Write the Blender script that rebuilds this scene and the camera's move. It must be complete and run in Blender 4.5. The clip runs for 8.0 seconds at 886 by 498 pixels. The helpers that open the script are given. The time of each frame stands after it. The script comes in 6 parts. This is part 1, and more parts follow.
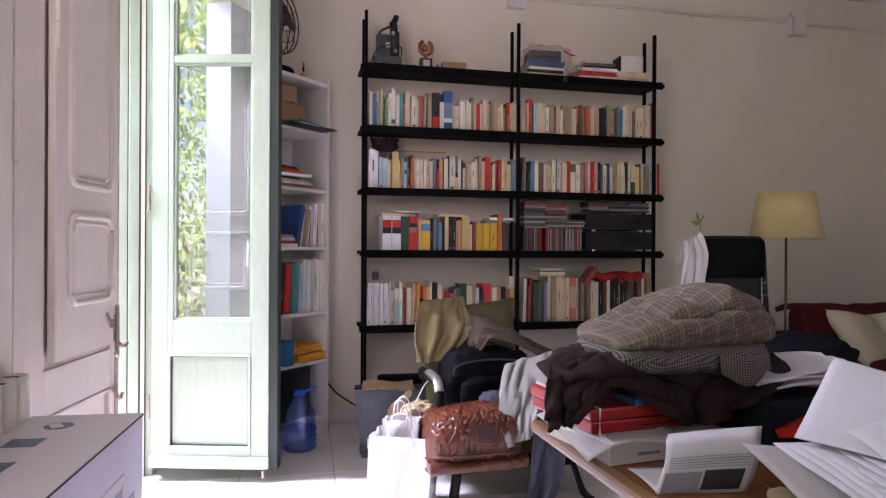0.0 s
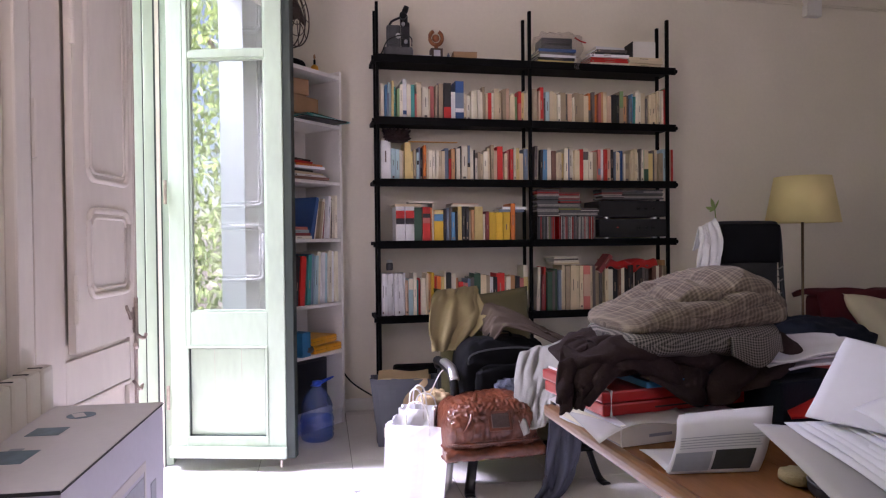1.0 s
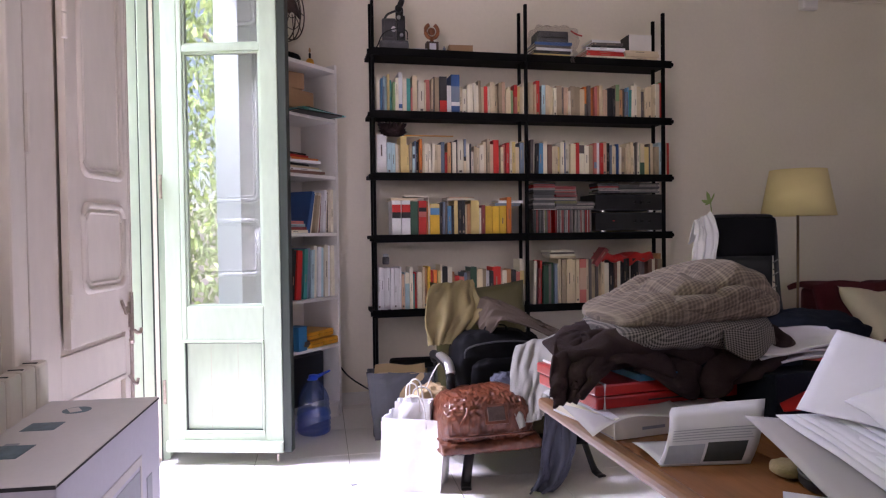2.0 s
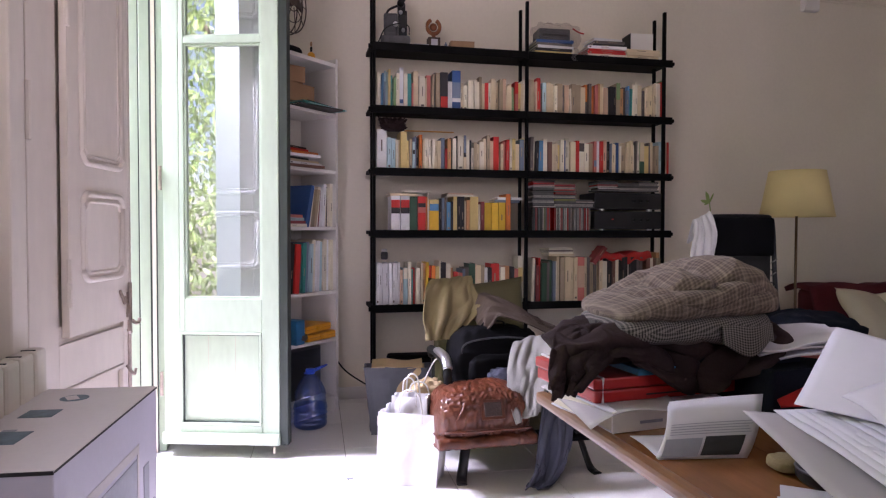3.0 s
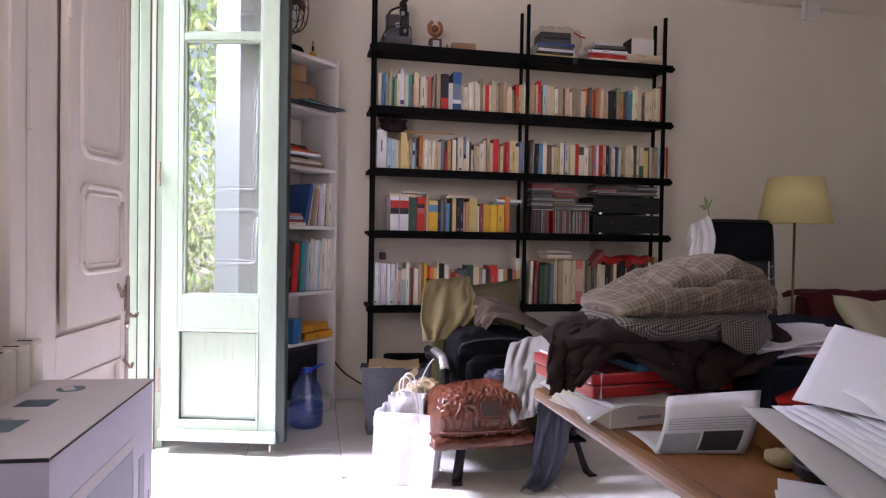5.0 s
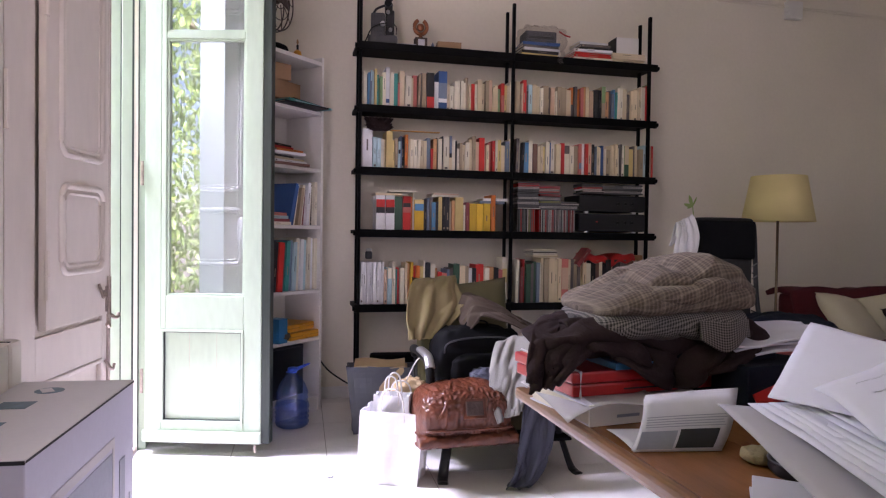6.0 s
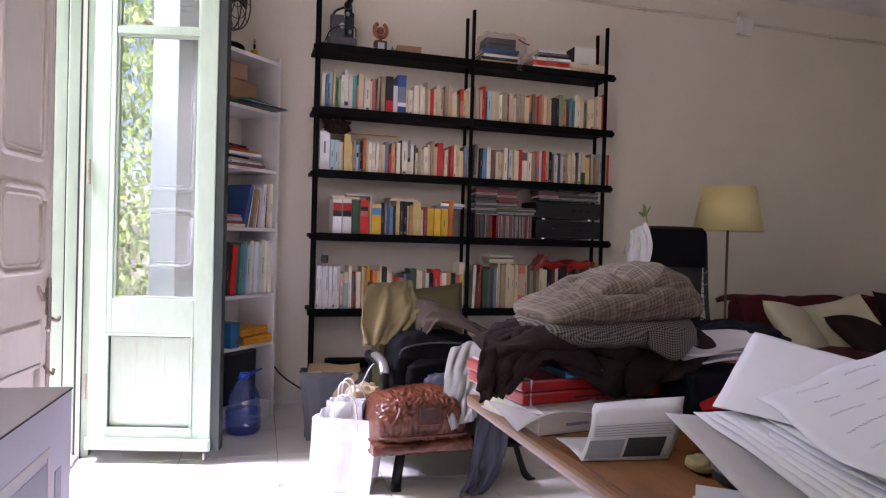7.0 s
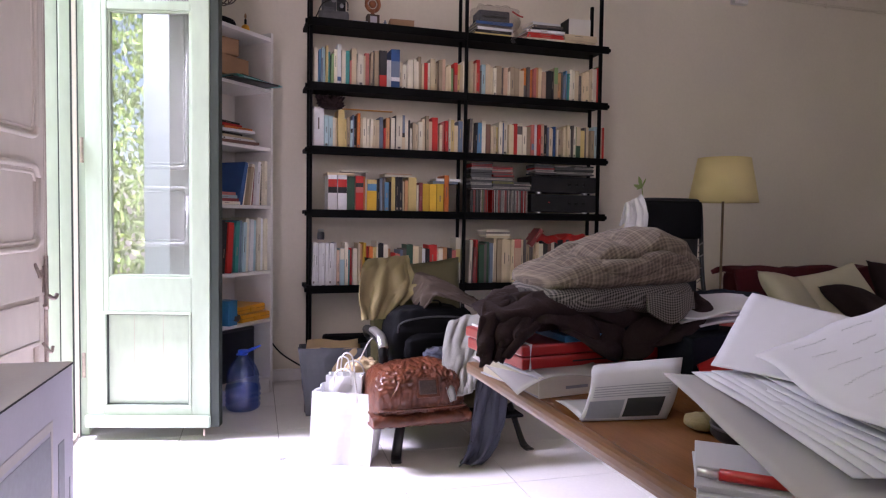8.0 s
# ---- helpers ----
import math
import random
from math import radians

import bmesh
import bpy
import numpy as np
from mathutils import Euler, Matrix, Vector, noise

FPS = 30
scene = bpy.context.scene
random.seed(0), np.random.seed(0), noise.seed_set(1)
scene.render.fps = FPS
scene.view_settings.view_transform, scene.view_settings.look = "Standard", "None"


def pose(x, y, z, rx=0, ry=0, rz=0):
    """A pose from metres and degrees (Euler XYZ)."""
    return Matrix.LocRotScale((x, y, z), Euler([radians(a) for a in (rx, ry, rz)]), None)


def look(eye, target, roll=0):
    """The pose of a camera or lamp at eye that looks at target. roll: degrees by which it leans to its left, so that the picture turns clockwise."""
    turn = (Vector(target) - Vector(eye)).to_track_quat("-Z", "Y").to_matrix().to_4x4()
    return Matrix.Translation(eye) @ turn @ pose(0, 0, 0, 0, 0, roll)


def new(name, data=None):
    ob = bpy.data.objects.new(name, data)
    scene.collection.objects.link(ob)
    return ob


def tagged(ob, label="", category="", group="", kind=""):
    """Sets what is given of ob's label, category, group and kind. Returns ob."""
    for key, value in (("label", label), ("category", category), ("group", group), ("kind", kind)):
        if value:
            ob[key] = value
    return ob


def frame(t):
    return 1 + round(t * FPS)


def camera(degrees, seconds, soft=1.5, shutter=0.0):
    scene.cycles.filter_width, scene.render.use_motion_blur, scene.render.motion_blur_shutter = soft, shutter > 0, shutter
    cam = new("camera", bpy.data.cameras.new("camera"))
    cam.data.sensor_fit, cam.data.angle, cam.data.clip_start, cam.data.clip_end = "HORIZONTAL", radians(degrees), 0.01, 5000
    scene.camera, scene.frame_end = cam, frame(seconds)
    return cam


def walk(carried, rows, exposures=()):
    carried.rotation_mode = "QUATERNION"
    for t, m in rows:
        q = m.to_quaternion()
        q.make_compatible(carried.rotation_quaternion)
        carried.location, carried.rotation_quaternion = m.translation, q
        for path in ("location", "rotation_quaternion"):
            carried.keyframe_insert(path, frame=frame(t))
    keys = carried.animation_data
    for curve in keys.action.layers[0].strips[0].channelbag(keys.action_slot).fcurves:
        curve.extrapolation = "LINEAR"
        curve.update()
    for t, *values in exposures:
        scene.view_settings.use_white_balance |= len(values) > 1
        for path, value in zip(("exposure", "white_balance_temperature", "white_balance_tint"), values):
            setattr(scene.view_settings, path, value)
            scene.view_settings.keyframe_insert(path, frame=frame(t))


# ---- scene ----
cam = camera(66.8, 8.0, soft=1.2)
PATH = [
    (0, (0.089, 0.413, 1.061), (0.556, 2.358, 1.059), 0.3),
    (0.5, (0.091, 0.403, 1.061), (0.552, 2.349, 1.057), 0.1),
    (1, (0.094, 0.4, 1.052), (0.518, 2.355, 1.025), -0.6),
    (1.5, (0.1, 0.398, 1.054), (0.531, 2.35, 1.015), -0.9),
    (3, (0.094, 0.397, 1.043), (0.532, 2.348, 0.99), 0.1),
    (3.5, (0.091, 0.399, 1.035), (0.533, 2.348, 0.985), 0.5),
    (4, (0.088, 0.395, 1.032), (0.531, 2.344, 0.986), 0.8),
    (5.5, (0.095, 0.398, 1.021), (0.544, 2.346, 0.983), 1.1),
    (6, (0.105, 0.394, 1.025), (0.582, 2.335, 0.982), 0.8),
    (6.5, (0.109, 0.402, 1.023), (0.615, 2.336, 0.985), 1.0),
    (7, (0.121, 0.403, 1.029), (0.714, 2.312, 1.001), 1.6),
    (7.5, (0.128, 0.404, 1.016), (0.763, 2.3, 0.958), 1.0),
    (8, (0.116, 0.403, 1.008), (0.723, 2.306, 0.917), 0.8),
]
walk(cam, [(t, look(e, g, r)) for t, e, g, r in PATH], [(0, 2.92, 6050, 41), (8, 2.92, 6050, 41)])

# ---- light ----
world = bpy.data.worlds.new("sky")
scene.world = world
world.use_nodes = True
wn = world.node_tree.nodes
sky = wn.new("ShaderNodeTexSky")
sky.sky_type, sky.sun_disc = "NISHITA", False
sky.sun_elevation, sky.sun_rotation = radians(62), radians(70)
world.node_tree.links.new(sky.outputs[0], wn["Background"].inputs[0])
wn["Background"].inputs[1].default_value = 0.05

sun = new("sun", bpy.data.lights.new("sun", "SUN"))
sun.data.energy, sun.data.angle, sun.data.color = 5.0, radians(0.6), (1.0, 0.95, 0.86)
sun.matrix_world = look((2, 1, 8), (-2.2, 2.6, 0))


def area_lamp(name, at, to, w, h, watts, colour):
    """A soft area lamp: daylight at the balcony opening, added fill elsewhere."""
    ob = new(name, bpy.data.lights.new(name, "AREA"))
    ob.data.shape, ob.data.size, ob.data.size_y = "RECTANGLE", w, h
    ob.data.energy, ob.data.color = watts, colour
    ob.matrix_world = look(at, to)
    return ob


area_lamp("balcony_sky_light", (-1.6, 4.1, 4.4), (0.3, 3.0, 0.2), 1.6, 1.6, 250, (0.86, 0.92, 1.0))
area_lamp("balcony_low_light", (-1.8, 4.25, 3.05), (1.5, 2.45, 0.0), 1.3, 1.0, 84, (0.87, 0.92, 1.0))
area_lamp("balcony_side_light", (-2.0, 1.9, 3.7), (-0.2, 3.65, 1.2), 1.1, 1.1, 2.0, (0.98, 1.0, 0.97))
# two fill lamps added at unseen openings to brighten the room
rear_fill = area_lamp("rear_window_daylight", (2.3, -2.12, 1.75), (-0.35, 2.6, 1.0), 1.1, 1.6, 0.36, (1.0, 0.92, 0.78))
rear_fill.data.spread = radians(75)
side_fill = area_lamp("side_window_daylight", (-0.78, 1.2, 2.0), (1.1, 4.58, 2.2), 1.2, 1.1, 0.62, (1.0, 0.93, 0.82))
side_fill.data.spread = radians(84)


# ---- materials ----
def mat(name, colour, rough=0.6, vary=0.12, scale=6.0, bump=0.15, grain=90.0, metal=0.0, spec=0.5, stretch=(1, 1, 1), per_object=0.0):
    """Painted, printed or woven surface: patchy colour at a large scale, grain and relief at a small one."""
    m = bpy.data.materials.new(name)
    m.use_nodes = True
    n, l = m.node_tree.nodes, m.node_tree.links
    b = n["Principled BSDF"]
    b.inputs["Roughness"].default_value, b.inputs["Metallic"].default_value = rough, metal
    b.inputs["Specular IOR Level"].default_value = spec
    tc, mp = n.new("ShaderNodeTexCoord"), n.new("ShaderNodeMapping")
    mp.inputs["Scale"].default_value = stretch
    l.new(tc.outputs["Object"], mp.inputs[0])
    big, fine = n.new("ShaderNodeTexNoise"), n.new("ShaderNodeTexNoise")
    big.inputs["Scale"].default_value, fine.inputs["Scale"].default_value = scale, grain
    big.inputs["Detail"].default_value, fine.inputs["Detail"].default_value = 4, 3
    for t in (big, fine):
        l.new(mp.outputs[0], t.inputs["Vector"])
    add = n.new("ShaderNodeMath")
    add.operation = "MULTIPLY_ADD"
    l.new(fine.outputs[0], add.inputs[0])
    add.inputs[1].default_value = 0.5
    l.new(big.outputs[0], add.inputs[2])
    rng = n.new("ShaderNodeMapRange")
    l.new(add.outputs[0], rng.inputs[0])
    rng.inputs[1].default_value, rng.inputs[2].default_value = 0.45, 1.05
    rng.inputs[3].default_value, rng.inputs[4].default_value = 1 - vary, 1 + vary
    hsv = n.new("ShaderNodeHueSaturation")
    hsv.inputs["Color"].default_value = (*colour, 1)
    val = rng.outputs[0]
    if per_object:
        info, mul = n.new("ShaderNodeObjectInfo"), n.new("ShaderNodeMath")
        r2 = n.new("ShaderNodeMapRange")
        l.new(info.outputs["Random"], r2.inputs[0])
        r2.inputs[3].default_value, r2.inputs[4].default_value = 1 - per_object, 1 + per_object
        mul.operation = "MULTIPLY"
        l.new(val, mul.inputs[0])
        l.new(r2.outputs[0], mul.inputs[1])
        val = mul.outputs[0]
    l.new(val, hsv.inputs["Value"])
    l.new(hsv.outputs[0], b.inputs["Base Color"])
    if bump:
        bp = n.new("ShaderNodeBump")
        bp.inputs["Strength"].default_value, bp.inputs["Distance"].default_value = bump, 0.004
        l.new(add.outputs[0], bp.inputs["Height"])
        l.new(bp.outputs[0], b.inputs["Normal"])
    return m


def tinted(m, pattern, c1, c2):
    """Mix a pattern between two colours into a material's base colour."""
    n, l = m.node_tree.nodes, m.node_tree.links
    hsv = n["Hue/Saturation/Value"]
    mix = n.new("ShaderNodeMix")
    mix.data_type = "RGBA"
    mix.inputs["A"].default_value, mix.inputs["B"].default_value = (*c1, 1), (*c2, 1)
    l.new(pattern(n, l), mix.inputs["Factor"])
    l.new(mix.outputs["Result"], hsv.inputs["Color"])
    return m


def lines(n, l, axis, scale, low, high, source="UV"):
    w, tc = n.new("ShaderNodeTexWave"), n.new("ShaderNodeTexCoord")
    w.bands_direction, w.inputs["Scale"].default_value = axis, scale
    w.inputs["Distortion"].default_value = 0.0
    l.new(tc.outputs[source], w.inputs["Vector"])
    r = n.new("ShaderNodeMapRange")
    l.new(w.outputs["Fac"], r.inputs[0])
    r.inputs[1].default_value, r.inputs[2].default_value = low, high
    return r.outputs[0]


def summed(n, l, *values):
    out = values[0]
    for v in values[1:]:
        m = n.new("ShaderNodeMath")
        m.operation, m.use_clamp = "ADD", True
        l.new(out, m.inputs[0])
        l.new(v, m.inputs[1])
        out = m.outputs[0]
    return out


def scaled(n, l, v, k):
    m = n.new("ShaderNodeMath")
    m.operation = "MULTIPLY"
    l.new(v, m.inputs[0])
    m.inputs[1].default_value = k
    return m.outputs[0]


WALL = mat("wall_plaster", (0.80, 0.735, 0.61), 0.85, 0.05, 1.6, 0.25, 45)
CEIL = mat("ceiling_plaster", (0.78, 0.75, 0.71), 0.9, 0.05, 1.5, 0.2, 40)
TILE = mat("cream_floor_tile", (0.76, 0.73, 0.70), 0.28, 0.06, 3.0, 0.04, 60, per_object=0.03)
GROUT = mat("grout", (0.33, 0.30, 0.27), 0.9, 0.15, 8, 0.2)
SHUTTER = mat("old_white_paint", (0.79, 0.72, 0.63), 0.45, 0.07, 4, 0.3, 35, stretch=(1, 1, 0.35))
# lighter copy of the old white: the inner shutter's daylight put into colour
LITWHITE = mat("daylit_white_paint", (0.86, 0.83, 0.82), 0.4, 0.04, 4, 0.2, 35, stretch=(1, 1, 0.35))
WORN = mat("chipped_edge_paint", (0.52, 0.42, 0.36), 0.6, 0.35, 14, 0.5, 60)
GREEN = mat("pale_green_paint", (0.47, 0.57, 0.45), 0.42, 0.10, 5, 0.3, 40, stretch=(1, 1, 0.3))
# shade on the closing edge, groove and gaps is put into this dark green
SHADEGREEN = mat("shaded_dark_green_paint", (0.028, 0.042, 0.034), 0.5, 0.25, 7, 0.3, 50, stretch=(1, 1, 0.3))
OUTERGREEN = mat("dark_green_board_paint", (0.075, 0.095, 0.080), 0.6, 0.2, 7, 0.3, 50, stretch=(1, 1, 0.3))
BLACK = mat("black_lacquered_shelf", (0.006, 0.006, 0.0062), 0.55, 0.3, 8, 0.12, 120, spec=0.05)
BLACKPL = mat("black_plastic", (0.010, 0.010, 0.011), 0.42, 0.2, 10, 0.08, 150, spec=0.25)
STEELBLK = mat("black_steel", (0.02, 0.02, 0.022), 0.35, 0.2, 10, 0.06, 150, metal=0.4)
METAL = mat("worn_iron", (0.45, 0.38, 0.33), 0.4, 0.3, 30, 0.2, 120, metal=0.8)
ALU = mat("brushed_aluminium", (0.62, 0.62, 0.62), 0.3, 0.08, 20, 0.1, 140, metal=0.9)
LAMINATE = mat("white_laminate", (0.78, 0.75, 0.70), 0.4, 0.04, 3, 0.03, 60)
RADIATOR = mat("cream_radiator_enamel", (0.70, 0.64, 0.54), 0.35, 0.05, 5, 0.03, 60)
CARD = mat("white_printed_carton", (0.66, 0.63, 0.63), 0.6, 0.05, 4, 0.06, 70)
CARDSIDE = mat("lavender_printed_carton", (0.60, 0.59, 0.68), 0.5, 0.05, 4, 0.05, 70)
GREYPRINT = mat("grey_print", (0.30, 0.32, 0.38), 0.5, 0.15, 6, 0.03, 70)
TEALPRINT = mat("teal_print", (0.10, 0.17, 0.22), 0.5, 0.3, 30, 0.03, 70)
KRAFT = mat("brown_carton", (0.42, 0.25, 0.13), 0.75, 0.12, 9, 0.15, 80)
PAPER = mat("white_paper", (0.60, 0.59, 0.64), 0.7, 0.03, 4, 0.05, 70, per_object=0.03)
PAGES = mat("cream_page_edges", (0.66, 0.60, 0.48), 0.8, 0.12, 10, 0.3, 200, stretch=(8, 1, 1), per_object=0.1)
FAINT = mat("faint_pencil", (0.50, 0.50, 0.53), 0.8, 0.1, 30, 0)
INK = mat("dark_ink", (0.03, 0.03, 0.033), 0.8, 0.2, 30, 0)
WHITEBAG = mat("white_paper_bag", (0.84, 0.84, 0.86), 0.55, 0.03, 4, 0.15, 30)
GREYBAG = mat("charcoal_paper_bag", (0.075, 0.08, 0.098), 0.5, 0.12, 6, 0.15, 40)
KRAFTBAG = mat("kraft_inside", (0.50, 0.36, 0.20), 0.75, 0.1, 8, 0.15, 60)
CORD = mat("paper_cord", (0.74, 0.72, 0.70), 0.7, 0.08, 30, 0.2, 200)
OLIVE = mat("olive_canvas", (0.115, 0.10, 0.045), 0.85, 0.12, 7, 0.5, 260)
KHAKI = mat("khaki_knit", (0.25, 0.195, 0.095), 0.95, 0.14, 6, 0.8, 280)
TAUPE = mat("taupe_knit", (0.085, 0.06, 0.045), 0.95, 0.14, 6, 0.8, 280)
BLACKCLOTH = mat("black_nylon", (0.006, 0.006, 0.007), 0.8, 0.25, 8, 0.5, 240, spec=0.1)
BROWNCLOTH = mat("dark_brown_wool", (0.030, 0.018, 0.018), 0.95, 0.2, 7, 0.8, 260, spec=0.15)
NAVYCLOTH = mat("navy_cloth", (0.007, 0.009, 0.016), 0.9, 0.2, 7, 0.6, 260, spec=0.15)
GREYBLUE = mat("slate_jersey", (0.060, 0.064, 0.090), 0.9, 0.14, 8, 0.6, 280)
LIGHTGREY = mat("light_grey_denim", (0.25, 0.24, 0.22), 0.9, 0.16, 9, 0.6, 240)
WHITECLOTH = mat("white_cotton", (0.74, 0.73, 0.74), 0.9, 0.06, 8, 0.5, 200)
MESHBLACK = mat("black_net_fabric", (0.016, 0.016, 0.017), 0.8, 0.3, 12, 0.6, 300)
LEATHER = mat("cognac_leather", (0.105, 0.030, 0.013), 0.30, 0.55, 12, 0.8, 40, spec=0.5)
LEATHERDK = mat("dark_leather_patch", (0.055, 0.035, 0.028), 0.4, 0.25, 20, 0.5, 90)
SOFARED = mat("wine_red_throw", (0.085, 0.006, 0.010), 0.95, 0.2, 7, 0.8, 220)
CREAMCLOTH = mat("cream_cushion_linen", (0.62, 0.56, 0.40), 0.9, 0.07, 6, 0.5, 240)
SHADE = mat("yellow_lampshade_linen", (0.76, 0.62, 0.29), 0.8, 0.05, 5, 0.3, 260)
BRASS = mat("dark_brass", (0.20, 0.14, 0.08), 0.35, 0.15, 20, 0.05, 120, metal=0.8)
REDPL = mat("red_plastic_folder", (0.44, 0.020, 0.016), 0.3, 0.12, 6, 0.06, 60)
BLUEPL = mat("blue_card", (0.02, 0.15, 0.30), 0.5, 0.1, 6, 0.06, 60)
BLUECAP = mat("blue_plastic_cap", (0.02, 0.09, 0.62), 0.35, 0.06, 8, 0.03, 60)
YELLOWBOX = mat("amber_plastic_case", (0.72, 0.33, 0.02), 0.35, 0.08, 6, 0.05, 60)
BRONZE = mat("bronze_award", (0.30, 0.11, 0.045), 0.35, 0.3, 20, 0.2, 90, metal=0.7)
DKGREY = mat("dark_grey_casing", (0.05, 0.05, 0.054), 0.4, 0.3, 14, 0.15, 90)
MIDGREY = mat("grey_metal_casing", (0.075, 0.075, 0.078), 0.45, 0.35, 14, 0.15, 90)
DARKPANEL = mat("dark_panel", (0.012, 0.014, 0.022), 0.3, 0.2, 4, 0.02, 60)
LEAF = mat("sunlit_leaf", (0.24, 0.34, 0.12), 0.5, 0.5, 9, 0.2, 30, per_object=0.2)
BARK = mat("bark", (0.12, 0.09, 0.06), 0.9, 0.3, 12, 0.8, 40)
GROUND = mat("garden_ground", (0.09, 0.085, 0.07), 0.9, 0.3, 3, 0.4, 20)
FACADE = mat("outer_render", (0.55, 0.48, 0.38), 0.9, 0.12, 3, 0.4, 20)

WOOD = mat("varnished_pine_top", (0.24, 0.10, 0.036), 0.26, 0.2, 5, 0.12, 60, stretch=(6, 0.6, 6))
WOODEDGE = mat("worn_table_edge", (0.22, 0.105, 0.045), 0.4, 0.3, 9, 0.25, 60, stretch=(3, 0.5, 3))

PLAID = tinted(mat("plaid_wool", (0.2, 0.17, 0.14), 0.95, 0.12, 7, 0.7, 260),
               lambda n, l: summed(n, l, scaled(n, l, lines(n, l, "X", 9.0, 0.86, 0.97), 0.24), scaled(n, l, lines(n, l, "Y", 9.0, 0.86, 0.97), 0.24),
                                   scaled(n, l, lines(n, l, "X", 40.0, 0.3, 0.9), 0.26), scaled(n, l, lines(n, l, "Y", 40.0, 0.3, 0.9), 0.26)),
               (0.080, 0.058, 0.044), (0.26, 0.205, 0.155))
HOUND = tinted(mat("small_check_wool", (0.1, 0.09, 0.09), 0.95, 0.1, 7, 0.6, 260),
               lambda n, l: summed(n, l, scaled(n, l, lines(n, l, "X", 62, 0.45, 0.6), 0.5), scaled(n, l, lines(n, l, "Y", 62, 0.45, 0.6), 0.5)),
               (0.018, 0.016, 0.016), (0.21, 0.185, 0.165))


def glassy(name, tint, gloss, rough=0.0):
    """A thin clear sheet: see-through, with a mirror layer on top."""
    m = bpy.data.materials.new(name)
    m.use_nodes = True
    n, l = m.node_tree.nodes, m.node_tree.links
    n.remove(n["Principled BSDF"])
    tr, gl, mix = n.new("ShaderNodeBsdfTransparent"), n.new("ShaderNodeBsdfGlossy"), n.new("ShaderNodeMixShader")
    tr.inputs[0].default_value = (*tint, 1)
    gl.inputs["Roughness"].default_value = rough
    mix.inputs[0].default_value = gloss
    l.new(tr.outputs[0], mix.inputs[1])
    l.new(gl.outputs[0], mix.inputs[2])
    l.new(mix.outputs[0], n["Material Output"].inputs[0])
    return m


GLASS = glassy("old_window_glass", (0.95, 0.97, 0.95), 0.38)
BOTTLE = glassy("blue_tinted_bottle", (0.62, 0.72, 0.96), 0.12, 0.08)
WATER = glassy("water_in_bottle", (0.60, 0.74, 0.97), 0.03, 0.02)
SLEEVE = glassy("clear_plastic_sleeve", (0.90, 0.88, 0.88), 0.12, 0.25)
# cloudy sleeve: some of the light is scattered
n, l = SLEEVE.node_tree.nodes, SLEEVE.node_tree.links
cloud, over = n.new("ShaderNodeBsdfDiffuse"), n.new("ShaderNodeMixShader")
cloud.inputs[0].default_value, over.inputs[0].default_value = (0.72, 0.70, 0.70, 1), 0.5
l.new(n["Mix Shader"].outputs[0], over.inputs[1])
l.new(cloud.outputs[0], over.inputs[2])
l.new(over.outputs[0], n["Material Output"].inputs[0])


# ---- building helpers ----
def thing(name, label, category, at=(0, 0, 0), turn=0.0, group="", kind=""):
    ob = new(name)
    ob.empty_display_size = 0.05
    ob.matrix_world = pose(*at, 0, 0, turn)
    return tagged(ob, label, category, group, kind)


def part(name, bm, material, parent=None, label="", smooth=False):
    """Link a bmesh as one mesh object under its parent."""
    me = bpy.data.meshes.new(name)
    bmesh.ops.recalc_face_normals(bm, faces=bm.faces)
    bm.to_mesh(me)
    bm.free()
    me.materials.append(material)
    if smooth:
        me.polygons.foreach_set("use_smooth", [True] * len(me.polygons))
    ob = new(name, me)
    ob.parent = parent
    if label:
        ob["label"] = label
    return ob


def solo(name, bm, material, label, category, at=(0, 0, 0), turn=0.0, group="", kind="", smooth=False):
    ob = part(name, bm, material, None, "", smooth)
    ob.matrix_world = pose(*at, 0, 0, turn)
    return tagged(ob, label, category, group, kind)


def box(x0, x1, y0, y1, z0, z1, bevel=0.0, bm=None, m=None):
    bm = bm or bmesh.new()
    made = bmesh.ops.create_cube(bm, size=1)["verts"]
    for v in made:
        v.co = Vector((x0 + (v.co.x + 0.5) * (x1 - x0), y0 + (v.co.y + 0.5) * (y1 - y0), z0 + (v.co.z + 0.5) * (z1 - z0)))
    if bevel:
        edges = list({e for v in made for e in v.link_edges})
        made = list({v for f in bmesh.ops.bevel(bm, geom=edges, offset=bevel, segments=2, affect="EDGES", profile=0.6)["faces"] for v in f.verts})
    if m is not None:
        bmesh.ops.transform(bm, matrix=m, verts=made if not bevel else bm.verts)
    return bm


def prism(outline, h, bm=None):
    """An outline in x, y raised from z = 0 to h."""
    bm = bm or bmesh.new()
    lo = [bm.verts.new((x, y, 0)) for x, y in outline]
    hi = [bm.verts.new((x, y, h)) for x, y in outline]
    bm.faces.new(lo[::-1])
    bm.faces.new(hi)
    for i in range(len(lo)):
        j = (i + 1) % len(lo)
        bm.faces.new((lo[i], lo[j], hi[j], hi[i]))
    return bm


def lathe(profile, segments=24, bm=None):
    """Turn a profile of (radius, z) round the z axis."""
    bm = bm or bmesh.new()
    rings = []
    for r, z in profile:
        rings.append([bm.verts.new((max(r, 1e-4) * math.cos(a), max(r, 1e-4) * math.sin(a), z)) for a in (2 * math.pi * i / segments for i in range(segments))])
    for a, b in zip(rings, rings[1:]):
        for i in range(segments):
            j = (i + 1) % segments
            bm.faces.new((a[i], a[j], b[j], b[i]))
    bm.faces.new(rings[0][::-1])
    bm.faces.new(rings[-1])
    return bm


